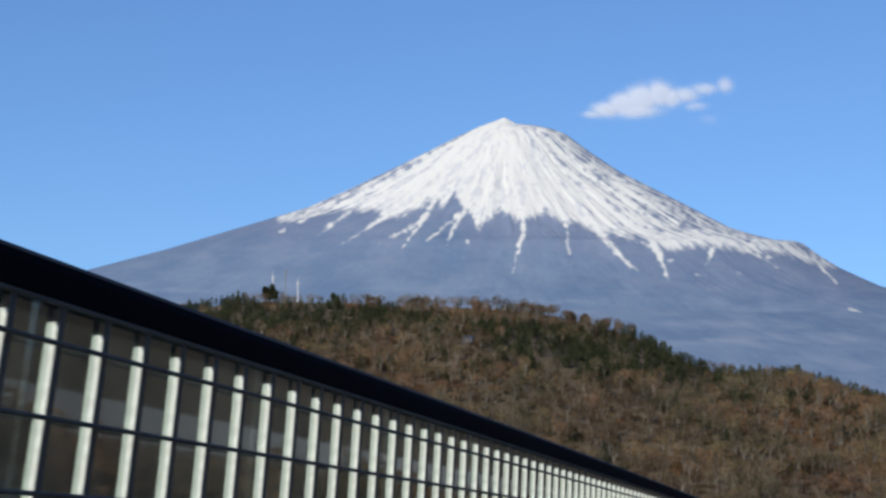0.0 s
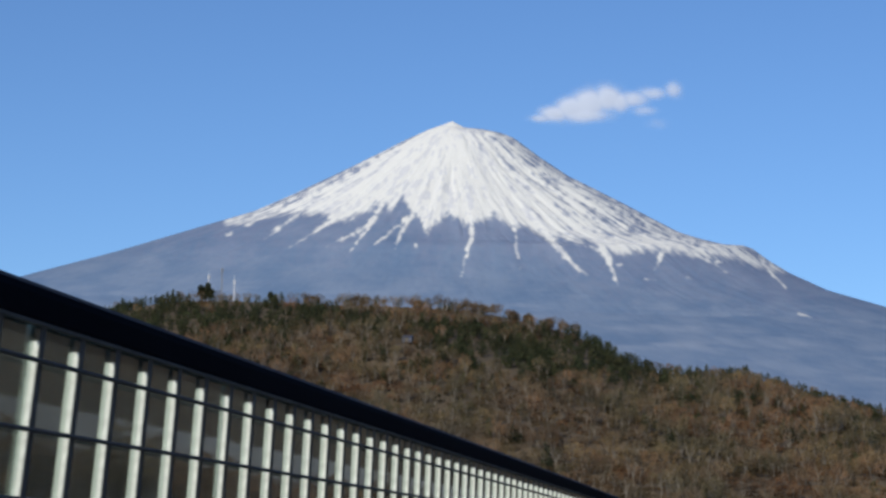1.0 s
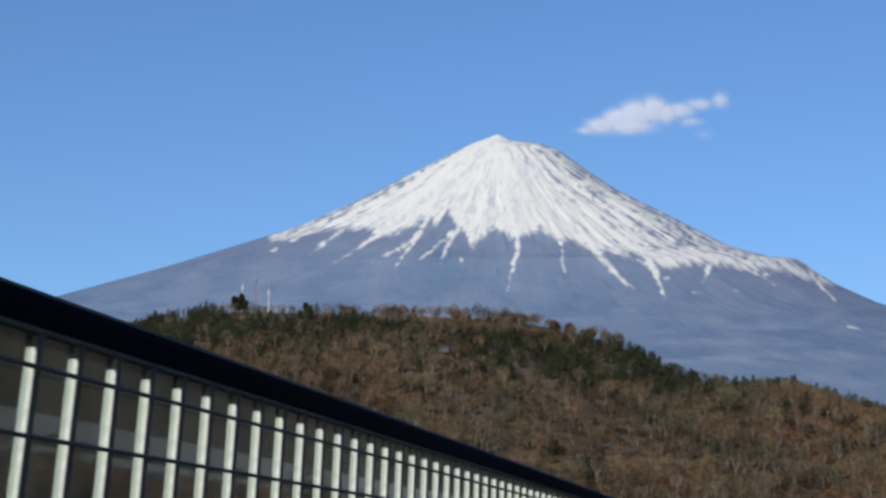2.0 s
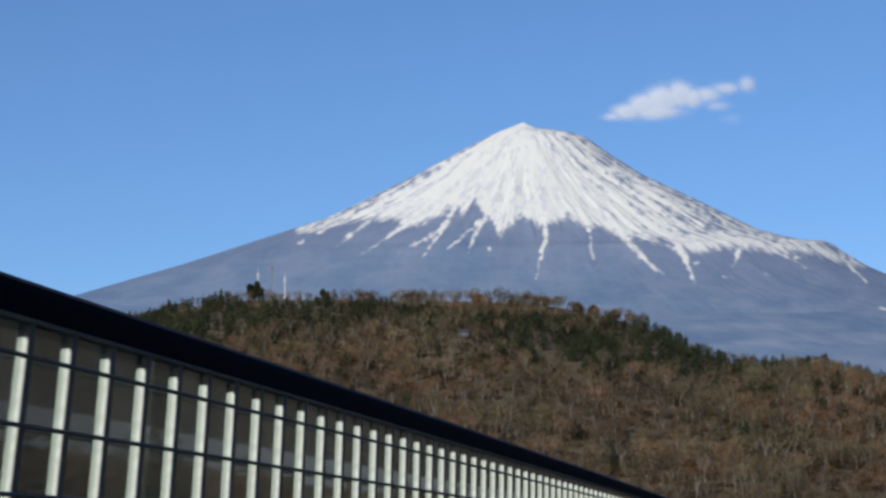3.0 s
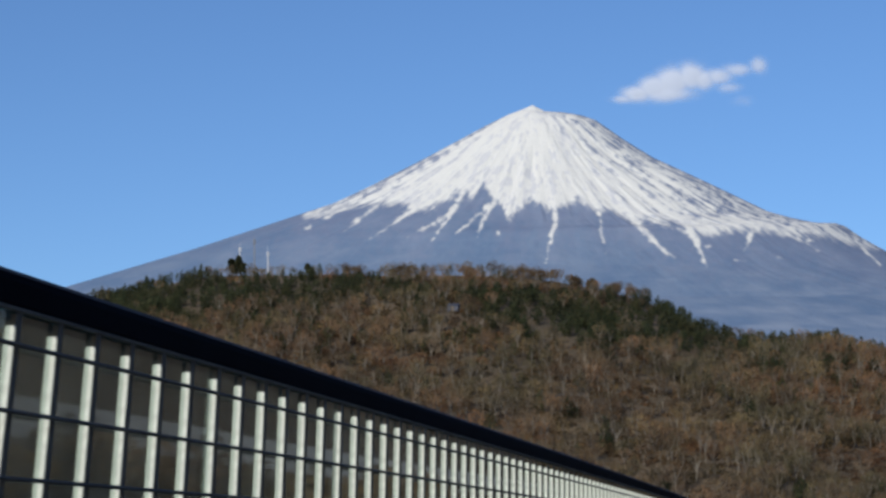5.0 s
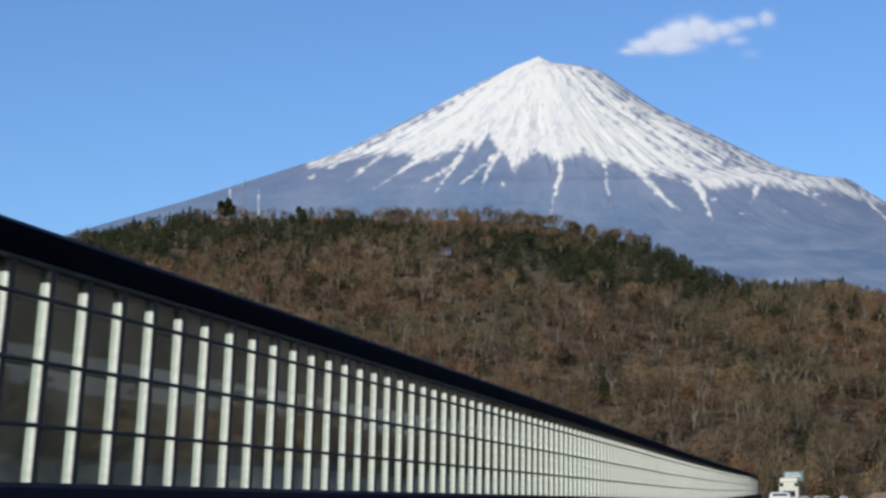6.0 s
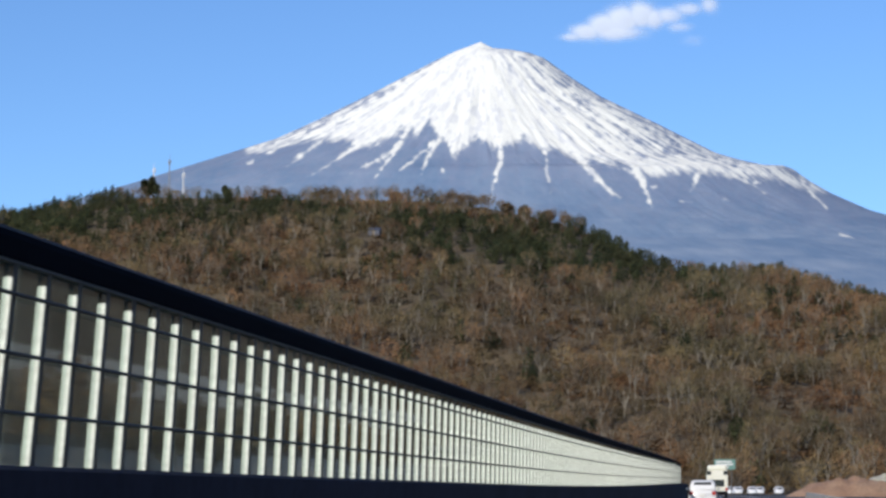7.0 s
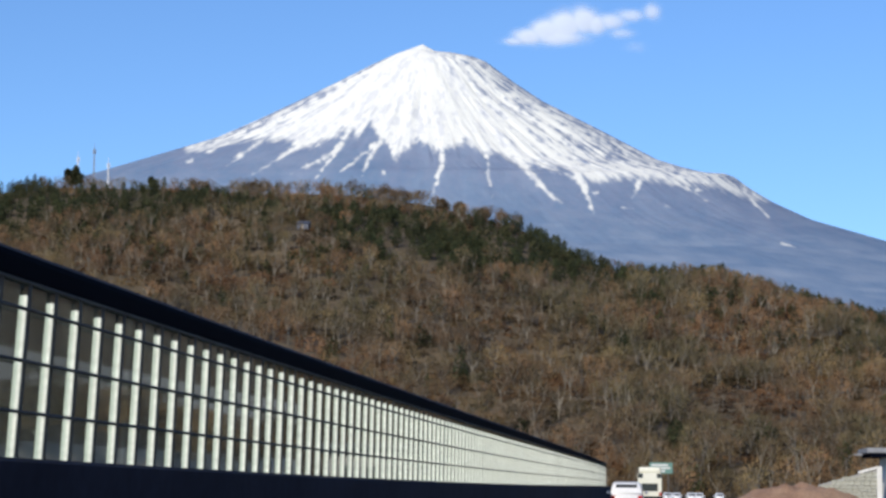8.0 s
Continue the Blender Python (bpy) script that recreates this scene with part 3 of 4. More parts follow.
def build_volcano():
    phi = np.radians(np.linspace(-112, 112, 720))
    r = np.concatenate([np.linspace(0.5, 900, 260), np.linspace(910, 2600, 60)])
    g, q = np.meshgrid(phi, r)
    deg = np.degrees(g)
    b = (np.sin(g) + 1) / 2
    b = b * b * (3 - 2 * b)
    lf, rf = np.array(LEFT_FLANK, float), np.array(RIGHT_FLANK, float)
    drop = (1 - b) * np.interp(q, lf[:, 0], lf[:, 1]) + b * np.interp(q, rf[:, 0], rf[:, 1])
    plain = drop.copy()
    # ribs and gullies down the fall line
    streak = 0.5 * fall_noise(g, q, 10, 62, 3) + 0.5 * fall_noise(g, q, 5, 26, 40) + 0.42 * fall_noise(g, q, 2.6, 11, 80)
    ribs = fall_noise(g, q, 16, 130, 120) + 0.5 * fall_noise(g, q, 7, 50, 160)
    depth = np.interp(q, [0, 40, 120, 250, 500, 700, 2600], [0.0, 0.8, 2.0, 2.8, 1.6, 0.6, 0.2])
    front = np.clip(np.cos(g) * 1.4, 0.12, 1)
    drop = drop - ribs * depth * front
    drop = drop + LEAN * q * np.sin(g)
    lat, near = (q * np.sin(g) - LEAN * drop) * UNIT, 0.45 * q * np.cos(g) * UNIT
    out = FAR - near
    high = 1.2 + (math.tan(PEAK_EL) * FAR - drop * UNIT * 1.03) * out / FAR
    x = -1.16 + out * math.sin(PEAK_AZ) + lat * math.cos(PEAK_AZ)
    y = 101.19 + out * math.cos(PEAK_AZ) - lat * math.sin(PEAK_AZ)
    nx, ny = len(phi), len(r)
    i = (np.arange(ny - 1)[:, None] * nx + np.arange(nx - 1)[None]).ravel()
    ob = from_arrays("volcano", np.stack([x, y, high], -1).reshape(-1, 3), np.stack([i, i + nx, i + nx + 1, i + 1], -1), hazed_scree_snow, True)
    edge = np.array(SNOW_EDGE, float)
    level, right = plain * 1.0, q * np.sin(g)
    mottle = value_noise(right / 9, level / 7, 7) + 0.6 * value_noise(right / 4, level / 3.5, 8)
    line = np.interp(right, edge[:, 0], edge[:, 1])
    snow = (line - level) / 24 + 0.42 + 0.34 * streak + 0.1 * mottle
    for way in GULLIES + GULLIES_EAST:
        last = len(way) - 1
        for n, ((x0, y0, w0), (x1, y1, w1)) in enumerate(zip(way, way[1:])):
            dx, dy = x1 - x0, y1 - y0
            k = np.clip(((right - x0) * dx + (level - y0) * dy) / (dx * dx + dy * dy), 0, 1)
            sway = 2.2 * value_noise(level / 14 + x0, level * 0, 21) + 0.8 * mottle
            gap = np.hypot(right + sway - x0 - k * dx, level - y0 - k * dy)
            thin = 0.22 * ((n + k) / last) ** 2
            snow = np.maximum(snow, ((w0 + (w1 - w0) * k) * 0.62 - gap) / 9 + 0.47 - thin + 0.26 * mottle + 0.1 * streak)
    # bare rock between the snow streaks, most of it towards both outlines
    hold = np.interp(deg, [-90, -80, -65, -45, -25, 0, 18, 32, 48, 62, 74, 82, 90], [0.3, 0.45, 0.75, 1.1, 1.35, 1.4, 1.2, 0.88, 0.72, 0.62, 0.48, 0.32, 0.2])
    hold = hold + 0.35 * np.clip(1 - np.abs(level - line) / 30, 0, 1) * (deg > 20) + np.interp(q, [0, 40, 90], [0.35, 0.2, 0])
    snow = np.minimum(np.clip(snow, -1.0, 1.4), hold + 0.62 * streak + np.interp(np.abs(deg + 8), [25, 60], [0.08, 0.26]) * mottle)
    attribute(ob, "snow", np.clip(snow, -0.6, 1.4))
    attribute(ob, "streak", (streak + 0.3 * mottle).ravel())
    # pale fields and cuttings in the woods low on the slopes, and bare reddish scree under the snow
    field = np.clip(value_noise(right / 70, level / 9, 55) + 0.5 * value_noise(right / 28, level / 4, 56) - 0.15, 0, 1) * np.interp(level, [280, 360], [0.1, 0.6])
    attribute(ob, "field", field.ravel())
    attribute(ob, "scree", np.clip(1 - (level - line) / 95 + 0.3 * mottle, 0, 1).ravel())
    tagged(ob, "snow-capped volcano with scree slopes tinted by painted blue haze", "mountain", kind="structure")


build_volcano()


# ---- a small cloud beside the summit ----
def cloud_material():
    m, tree, shader = nodes_of("cloud_vapour")
    dens = tree.nodes.new("ShaderNodeAttribute")
    dens.attribute_name = "puff"
    rag = noise_at(tree, 0.02, detail=5.0)
    mul = tree.nodes.new("ShaderNodeMath")
    mul.operation = "MULTIPLY_ADD"
    tree.links.new(rag, mul.inputs[0])
    mul.inputs[1].default_value = 0.45
    lift = tree.nodes.new("ShaderNodeMath")
    lift.operation = "SUBTRACT"
    lift.inputs[1].default_value = 0.24
    tree.links.new(dens.outputs["Fac"], lift.inputs[0])
    tree.links.new(lift.outputs[0], mul.inputs[2])
    tone = mixed(tree, noise_at(tree, 0.01), (0.49, 0.55, 0.66), (0.6, 0.65, 0.75))
    tree.links.new(tone, shader.inputs["Base Color"])
    tree.links.new(ramp(tree, mul.outputs[0], 0.03, 0.86), shader.inputs["Alpha"])
    shader.inputs["Roughness"].default_value = 1.0
    shader.inputs["Specular IOR Level"].default_value = 0.0
    return m


cloud_vapour = cloud_material()


def build_cloud(name, puffs, label, strength=1.0):
    """Puffs: (right of the summit, above the summit, half width, half height, weight) in the volcano's units."""
    px, pz = np.array([p[0] for p in puffs]), np.array([p[1] for p in puffs])
    xs = np.arange(px.min() - 60, px.max() + 60, 2.5)
    zs = np.arange(pz.min() - 45, pz.max() + 45, 2.5)
    gx, gz = np.meshgrid(xs, zs)
    d = np.zeros_like(gx)
    for x, z, w, h, k in puffs:
        d = np.maximum(d, k * np.exp(-(((gx - x) / w) ** 2 + ((gz - z) / h) ** 2) ** 1.05))
    d *= strength
    out = FAR - 60 - 3 * d
    lat = gx * UNIT
    x = -1.16 + out * math.sin(PEAK_AZ) + lat * math.cos(PEAK_AZ)
    y = 101.19 + out * math.cos(PEAK_AZ) - lat * math.sin(PEAK_AZ)
    z = 1.2 + math.tan(PEAK_EL) * FAR + gz * UNIT * 1.03
    nx, ny = len(xs), len(zs)
    i = (np.arange(ny - 1)[:, None] * nx + np.arange(nx - 1)[None]).ravel()
    ob = from_arrays(name, np.stack([x, y, z], -1).reshape(-1, 3), np.stack([i, i + 1, i + nx + 1, i + nx], -1), cloud_vapour, True)
    attribute(ob, "puff", d.ravel())
    ob.visible_shadow = False
    tagged(ob, label, "cloud", kind="structure")


build_cloud("cloud", [(160, 0, 22, 8, 0.7), (185, 9, 30, 15, 0.95), (215, 19, 32, 20, 1.1), (248, 28, 32, 23, 1.15), (280, 36, 25, 22, 1.1), (300, 30, 22, 18, 0.9), (235, 8, 52, 15, 0.9), (328, 36, 30, 15, 0.75), (362, 46, 32, 12, 0.66), (398, 53, 17, 16, 0.66), (348, 16, 26, 10, 0.5), (374, -8, 24, 13, 0.27)], "small white cloud beside the summit")


# ---- road and bridge ----
LENGTH = 358.0


def build_road():
    bm = bmesh.new()
    swept(bm, [(-4.45, -1.2), (16.5, -1.2), (16.5, 0.0), (-4.45, 0.0)], -60, 640, 5.0)
    tagged(part("road", bm, asphalt), "dark asphalt expressway deck", "road", kind="structure")
    for name, off, w in (("edge_line", -4.2, 0.18), ("edge_line", 2.3, 0.2)):
        bm = bmesh.new()
        swept(bm, [(off - w / 2, 0.004), (off + w / 2, 0.004), (off + w / 2, 0.008), (off - w / 2, 0.008)], -60, 640, 5.0)
        tagged(part(name, bm, line_paint), "white painted edge line", "road marking", kind="structure")
    dash = tagged(new("lane_line"), "dashed white lane line on the asphalt", "road marking", kind="structure")
    for i in range(32):
        bm = bmesh.new()
        swept(bm, [(-1.58, 0.004), (-1.43, 0.004), (-1.43, 0.008), (-1.58, 0.008)], i * 20 - 40, i * 20 - 32, 4.0)
        part("dash", bm, line_paint, dash)
    bm = bmesh.new()
    swept(bm, [(3.4, 0.0), (4.0, 0.0), (3.85, 0.3), (3.8, 0.75), (3.6, 0.75), (3.55, 0.3)], -60, 322, 5.0)
    tagged(part("median_barrier", bm, concrete), "pale concrete median barrier", "barrier", kind="structure")


build_road()


def build_fence():
    thing = tagged(new("noise_barrier"), "dark-railed barrier with cream posts, wires and clear panes", "fence", kind="structure")
    bm = bmesh.new()
    swept(bm, [(-4.95, -1.4), (-4.42, -1.4), (-4.42, 0.25), (-4.5, 0.3), (-4.5, 1.28), (-4.53, 1.31), (-4.575, 1.31), (-4.58, 1.3), (-4.8, 1.3), (-4.83, 1.27)], -40, LENGTH + 40, 4.0)
    part("parapet", bm, parapet_paint, thing, "dark blue-grey parapet under the posts")
    bm = bmesh.new()
    swept(bm, [(-4.70, 2.624), (-4.605, 2.624), (-4.60, 2.64), (-4.60, 2.765), (-4.608, 2.80), (-4.625, 2.823), (-4.65, 2.834), (-4.68, 2.825), (-4.695, 2.80), (-4.705, 2.765)], -40, LENGTH, 4.0)
    part("top_rail", bm, dark_steel, thing, "dark rounded steel top rail")
    # lighter strip that paints the sky's sheen on the rail's rounded top
    bm = bmesh.new()
    swept(bm, [(-4.6055, 2.806), (-4.633, 2.8348), (-4.655, 2.8368), (-4.655, 2.8346), (-4.635, 2.8326), (-4.6085, 2.8055)], -40, LENGTH, 4.0)
    part("rail_cap", bm, sheen_steel, thing, "grey-blue strip painting the sky's sheen along the top of the rail")
    bm = bmesh.new()
    swept(bm, [(-4.64, 2.603), (-4.597, 2.603), (-4.597, 2.621), (-4.64, 2.621)], -40, LENGTH, 4.0)
    part("rail_lip", bm, wire_steel, thing)
    for z in (2.402, 2.021, 1.646):
        bm = bmesh.new()
        swept(bm, [(-4.585 + 0.015 * math.cos(a), z + 0.015 * math.sin(a)) for a in np.linspace(0, 2 * math.pi, 7)[:-1]], -40, LENGTH, 4.0)
        part("wire", bm, wire_steel, thing)
    # posts: one mesh, shared
    bm = bmesh.new()
    box(bm, -0.017, 0.017, -0.018, 0.018, 0.0, 1.222, 0.004)
    # dark strip along the road side, put in for the post's shaded face
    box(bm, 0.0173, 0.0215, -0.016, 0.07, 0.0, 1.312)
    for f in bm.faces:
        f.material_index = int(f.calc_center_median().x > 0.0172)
    first = part("post", bm, post_paint, thing, "cream steel post with a dark strip painting its shaded edge")
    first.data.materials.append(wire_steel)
    step, count = 0.73, 300
    s0 = 6.0
    for i in range(count):
        ob = first if i == 0 else new("post", first.data)
        ob.parent = thing
        ob.matrix_basis = at_road(s0 + i * step, -4.635, 1.297)
    # the posts past those, joined
    tv, tf = np.array([v.co[:] for v in first.data.vertices]), []
    for p in first.data.polygons:
        c = list(p.vertices)
        tf += [(c[0], c[k], c[k + 1]) for k in range(1, len(c) - 1)]
    tf = np.array(tf)
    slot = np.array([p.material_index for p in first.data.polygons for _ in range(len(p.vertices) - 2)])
    verts, faces = [], []
    for j, s in enumerate(list(s0 + step * np.arange(count, int((LENGTH - s0) / step))) + list(s0 - step * np.arange(1, 40))):
        m = np.array(at_road(s, -4.635, 1.297))
        verts.append(tv @ m[:3, :3].T + m[:3, 3])
        faces.append(tf + j * len(tv))
    rest = from_arrays("far_posts", np.concatenate(verts), np.concatenate(faces), post_paint)
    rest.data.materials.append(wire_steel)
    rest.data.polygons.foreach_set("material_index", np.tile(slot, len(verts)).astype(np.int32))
    rest.parent = thing
    tagged(rest, "cream steel posts far along the barrier", kind="stuff")
    # panes behind the posts
    for i in range(int((LENGTH + 20) / 4.41)):
        s = -20 + i * 4.41
        bm = bmesh.new()
        swept(bm, [(-4.655, 1.302), (-4.648, 1.302), (-4.648, 2.618), (-4.655, 2.618)], s, s + 4.40, 4.4)
        pane = part("pane", bm, acrylic, thing)
        pane.visible_shadow = False


build_fence()


# ---- far side of the road, out of view: tall wall and brown slope added for the pane reflections ----
def build_far_side():
    wall = tagged(new("roadside_wall"), "added out-of-view pale wall with a dark brown band, mirrored in the panes", "wall", kind="structure")
    for name, z0, z1, mat in (("base", 0.0, 2.8, pale_concrete), ("panel_band", 2.8, 5.0, bark), ("cap", 5.0, 6.3, pale_concrete)):
        bm = bmesh.new()
        swept(bm, [(16.5, z0 + 0.003), (16.5, z1), (16.9, z1), (16.9, z0 + 0.003)], -40, 350, 6.0)
        part(name, bm, mat, wall)
    # tufts added to make the mirrored edge of the dark band uneven
    shapes = [(leaf_crown(150, 1.5, 2.0, -1.0, 0.15),), (leaf_crown(130, 1.1, 2.6, -1.3, 0.15),)]
    where = np.array([along(s, 16.1, 4.0 + 0.45 * math.sin(s * 0.13) + 0.3 * math.sin(s * 0.41 + 1)) for s in np.arange(-30, 345, 1.3)])
    scattered(("climbing_plants",), shapes, where, rng.uniform(0.6, 1.1, len(where)), (twigs,), ("added dry brown tufts that roughen the wall's mirrored dark band",), "plants")
    bm = bmesh.new()
    swept(bm, [(32.0, -6), (32.0, 5), (45, 25), (75, 44), (120, 74), (120, -6)], -60, 440, 20.0)
    tagged(part("cut_slope", bm, litter), "added out-of-view brown slope behind the wall, mirrored in the panes", "slope", kind="structure")


build_far_side()


# ---- vehicles ----
def wheel(parent, x, y, r, w):
    bm = bmesh.new()
    rod(bm, (x - w / 2, y, r), (x + w / 2, y, r), r, r, 20)
    tyre = part("wheel", bm, rubber, parent, "black rubber tyre")
    bm = bmesh.new()
    rod(bm, (x - w / 2 - 0.01, y, r), (x + w / 2 + 0.01, y, r), r * 0.62, r * 0.62, 14)
    part("rim", bm, galvanised, tyre, "grey metal rim")


def loft(bm, sections):
    """Joins rings of (x, z) at successive y into a closed skin; every ring has as many points."""
    rings = [[bm.verts.new((x, y, z)) for x, z in ring] for y, ring in sections]
    k = len(rings[0])
    for a, b in zip(rings, rings[1:]):
        for i in range(k):
            bm.faces.new((a[i], a[(i + 1) % k], b[(i + 1) % k], b[i]))
    bm.faces.new(rings[0][::-1])
    bm.faces.new(rings[-1])
    bmesh.ops.recalc_face_normals(bm, faces=bm.faces[:])
    for f in bm.faces:
        f.smooth = True


def car_ring(half, low, high, tuck=0.12):
    """A rounded car section: sides tucked in towards the top."""
    h = high - low
    return [(-half * 0.9, low), (half * 0.9, low), (half, low + h * 0.25), (half * 0.98, low + h * 0.6), (half - tuck * 0.6, high - h * 0.1), (half - tuck * 1.6, high),
            (-half + tuck * 1.6, high), (-half + tuck * 0.6, high - h * 0.1), (-half * 0.98, low + h * 0.6), (-half, low + h * 0.25)]


def hatchback(name, paint, label, length=4.1, width=1.64, height=1.46):
    """A small car, its front towards +y."""
    car = tagged(new(name), label, "car")
    w, l = width / 2, length / 2
    bm = bmesh.new()
    loft(bm, [(-l, car_ring(w * 0.92, 0.35, 0.78)), (-l + 0.12, car_ring(w * 0.98, 0.24, 0.92)), (-l * 0.5, car_ring(w, 0.2, 0.96)), (l * 0.25, car_ring(w, 0.2, 0.95)), (l * 0.45, car_ring(w * 0.99, 0.2, 0.93)), (l - 0.25, car_ring(w * 0.95, 0.22, 0.78)), (l, car_ring(w * 0.82, 0.3, 0.62))])
    part("body", bm, paint, car)
    bm = bmesh.new()
    top = height
    loft(bm, [(-l + 0.1, car_ring(w * 0.9, 0.86, 0.98, 0.05)), (-l + 0.42, car_ring(w * 0.88, 0.86, top - 0.1)), (-l + 0.85, car_ring(w * 0.88, 0.86, top, 0.14)), (0.1, car_ring(w * 0.88, 0.86, top, 0.14)), (l * 0.28, car_ring(w * 0.88, 0.86, top - 0.06, 0.12)), (l * 0.45, car_ring(w * 0.88, 0.86, top - 0.2, 0.1)), (l * 0.62, car_ring(w * 0.88, 0.84, 0.97, 0.05))])
    part("cabin", bm, paint, car)
    # glass, a little proud of the cabin
    def pane(name, corners):
        bm = bmesh.new()
        quad = [bm.verts.new(c) for c in corners]
        bm.faces.new(quad)
        made = bmesh.ops.extrude_face_region(bm, geom=bm.faces[:])
        n = (Vector(corners[1]) - Vector(corners[0])).cross(Vector(corners[2]) - Vector(corners[0])).normalized()
        bmesh.ops.translate(bm, vec=n * 0.02, verts=[v for v in made["geom"] if isinstance(v, bmesh.types.BMVert)])
        bmesh.ops.recalc_face_normals(bm, faces=bm.faces[:])
        part(name, bm, car_glass, car, "dark window glass")
    g = w * 0.88
    pane("rear_window", [(-g + 0.2, -l + 0.16, 1.0), (g - 0.2, -l + 0.16, 1.0), (g - 0.26, -l + 0.40, top - 0.14), (-g + 0.26, -l + 0.40, top - 0.14)])
    pane("windscreen", [(g - 0.14, l * 0.61, 1.0), (-g + 0.14, l * 0.61, 1.0), (-g + 0.2, l * 0.45, top - 0.22), (g - 0.2, l * 0.45, top - 0.22)])
    for side in (-1, 1):
        xs, xt = side * (g + 0.0), side * (g - 0.075)
        a = [(xs, -l + 0.55, 0.97), (xs, 0.0, 0.97), (xt, 0.0, top - 0.12), (xt, -l + 0.75, top - 0.12)]
        b = [(xs, 0.08, 0.97), (xs, l * 0.5, 0.97), (xt, l * 0.27, top - 0.14), (xt, 0.08, top - 0.12)]
        for corners in (a, b):
            pane("side_window", corners if side > 0 else corners[::-1])
        bm = bmesh.new()
        box(bm, side * (w + 0.08) - 0.09, side * (w + 0.08) + 0.09, l * 0.42, l * 0.42 + 0.12, 0.93, 1.07, 0.03)
        part("door_mirror", bm, paint, car)
        bm = bmesh.new()
        box(bm, side * w * 0.78 - 0.12, side * w * 0.78 + 0.12, -l - 0.01, -l + 0.14, 0.62, 0.84, 0.02)
        part("tail_light", bm, tail_red, car, "red tail light")
        bm = bmesh.new()
        box(bm, side * w * 0.7 - 0.15, side * w * 0.7 + 0.15, l - 0.22, l - 0.05, 0.56, 0.68, 0.02)
        part("headlight", bm, car_glass, car)
        for y in (-l * 0.62, l * 0.64):
            wheel(car, side * (w - 0.1), y, 0.3, 0.19)
    bm = bmesh.new()
    box(bm, -w * 0.9, w * 0.9, -l - 0.05, -l + 0.06, 0.32, 0.5, 0.03)
    part("bumper", bm, paint, car)
    bm = bmesh.new()
    box(bm, -0.17, 0.17, -l - 0.06, -l - 0.045, 0.53, 0.7)
    part("number_plate", bm, plaster, car, "pale plate with plain bars")
    return car


tail_red = surface("tail_light_red", (0.35, 0.02, 0.015), (0.45, 0.03, 0.02), 1, 20, rough=0.3)


def lorry():
    thing = tagged(new("lorry"), "cream high-roofed lorry with a dark rear window", "lorry")
    bm = bmesh.new()
    box(bm, -1.1, 1.1, -3.0, 1.6, 0.75, 2.9, 0.08)
    part("body", bm, cream_paint, thing)
    bm = bmesh.new()
    box(bm, -1.02, 1.02, -2.7, 2.0, 2.895, 3.45, 0.2)
    part("raised_roof", bm, cream_paint, thing)
    bm = bmesh.new()
    box(bm, -1.05, 1.05, 1.65, 3.4, 0.6, 2.4, 0.15)
    part("cab", bm, cream_paint, thing)
    bm = bmesh.new()
    box(bm, -0.72, 0.72, -3.03, -2.98, 1.25, 1.95, 0.02)
    part("rear_window", bm, car_glass, thing, "dark rear window")
    for side in (-1, 1):
        bm = bmesh.new()
        box(bm, side * 0.85 - 0.22, side * 0.85 + 0.22, -3.03, -2.98, 2.45, 2.85, 0.02)
        part("vent_window", bm, car_glass, thing, "dark corner window")
        bm = bmesh.new()
        box(bm, side * 0.95 - 0.12, side * 0.95 + 0.12, -3.05, -2.99, 0.85, 1.15, 0.02)
        part("tail_light", bm, tail_red, thing, "red tail light")
        for y in (-1.9, 2.4):
            wheel(thing, side * 0.92, y, 0.4, 0.24)
    bm = bmesh.new()
    box(bm, -1.08, 1.08, -3.1, -2.9, 0.5, 0.74, 0.03)
    part("bumper", bm, dark_steel, thing, "dark bumper")
    return thing


def on_road(ob, s, off, turn=0.0):
    ob.matrix_basis = at_road(s, off, 0.0, turn)
    return ob


on_road(hatchback("hatchback", blue_car_paint, "dark blue hatchback in the lane beside the barrier", 4.0, 1.6, 1.52), 146.7, -3.3)
on_road(hatchback("estate_car", white_car_paint, "white estate car driving ahead in the nearer lane", 4.3, 1.7, 1.5), 318, -2.59)
on_road(lorry(), 392, -1.83).matrix_basis @= Matrix.Scale(0.87, 4)
oncoming = hatchback("oncoming_car", white_car_paint, "white car in the queue on the far carriageway", 4.2, 1.7, 1.5)
tagged(oncoming, group="cars on the far carriageway")
on_road(oncoming, 606, 3.80, math.pi)
for s, off in ((612, 5.5), (604, 7.7), (610, 9.3), (616, 13.1)):
    copy_thing(oncoming, at_road(s, off, 0.0, math.pi))


# ---- signs, lamp and the work site by the road ----
def road_sign():
    thing = tagged(new("road_sign"), "green overhead road sign with white bars on a steel post", "road sign")
    bm = bmesh.new()
    box(bm, -1.4, 1.4, -0.04, 0.04, 3.25, 4.5, 0.02)
    part("panel", bm, sign_green, thing, "green panel with a white border")
    for x0, x1, z in ((-1.15, 0.9, 4.2), (-1.15, 1.1, 3.87), (-1.15, 0.5, 3.53)):
        bm = bmesh.new()
        box(bm, x0, x1, -0.055, -0.044, z - 0.1, z + 0.1)
        part("text_bar", bm, line_paint, thing, "white bar of writing")
    bm = bmesh.new()
    rod(bm, (0.9, 0.12, 0), (0.9, 0.12, 4.4), 0.07, 0.06, 12)
    part("post", bm, weathered_steel, thing, "dull grey steel post")
    for z in (3.5, 4.25):
        bm = bmesh.new()
        box(bm, -1.2, 1.2, 0.045, 0.11, z - 0.04, z + 0.04)
        part("bracket", bm, galvanised, thing)
    return thing


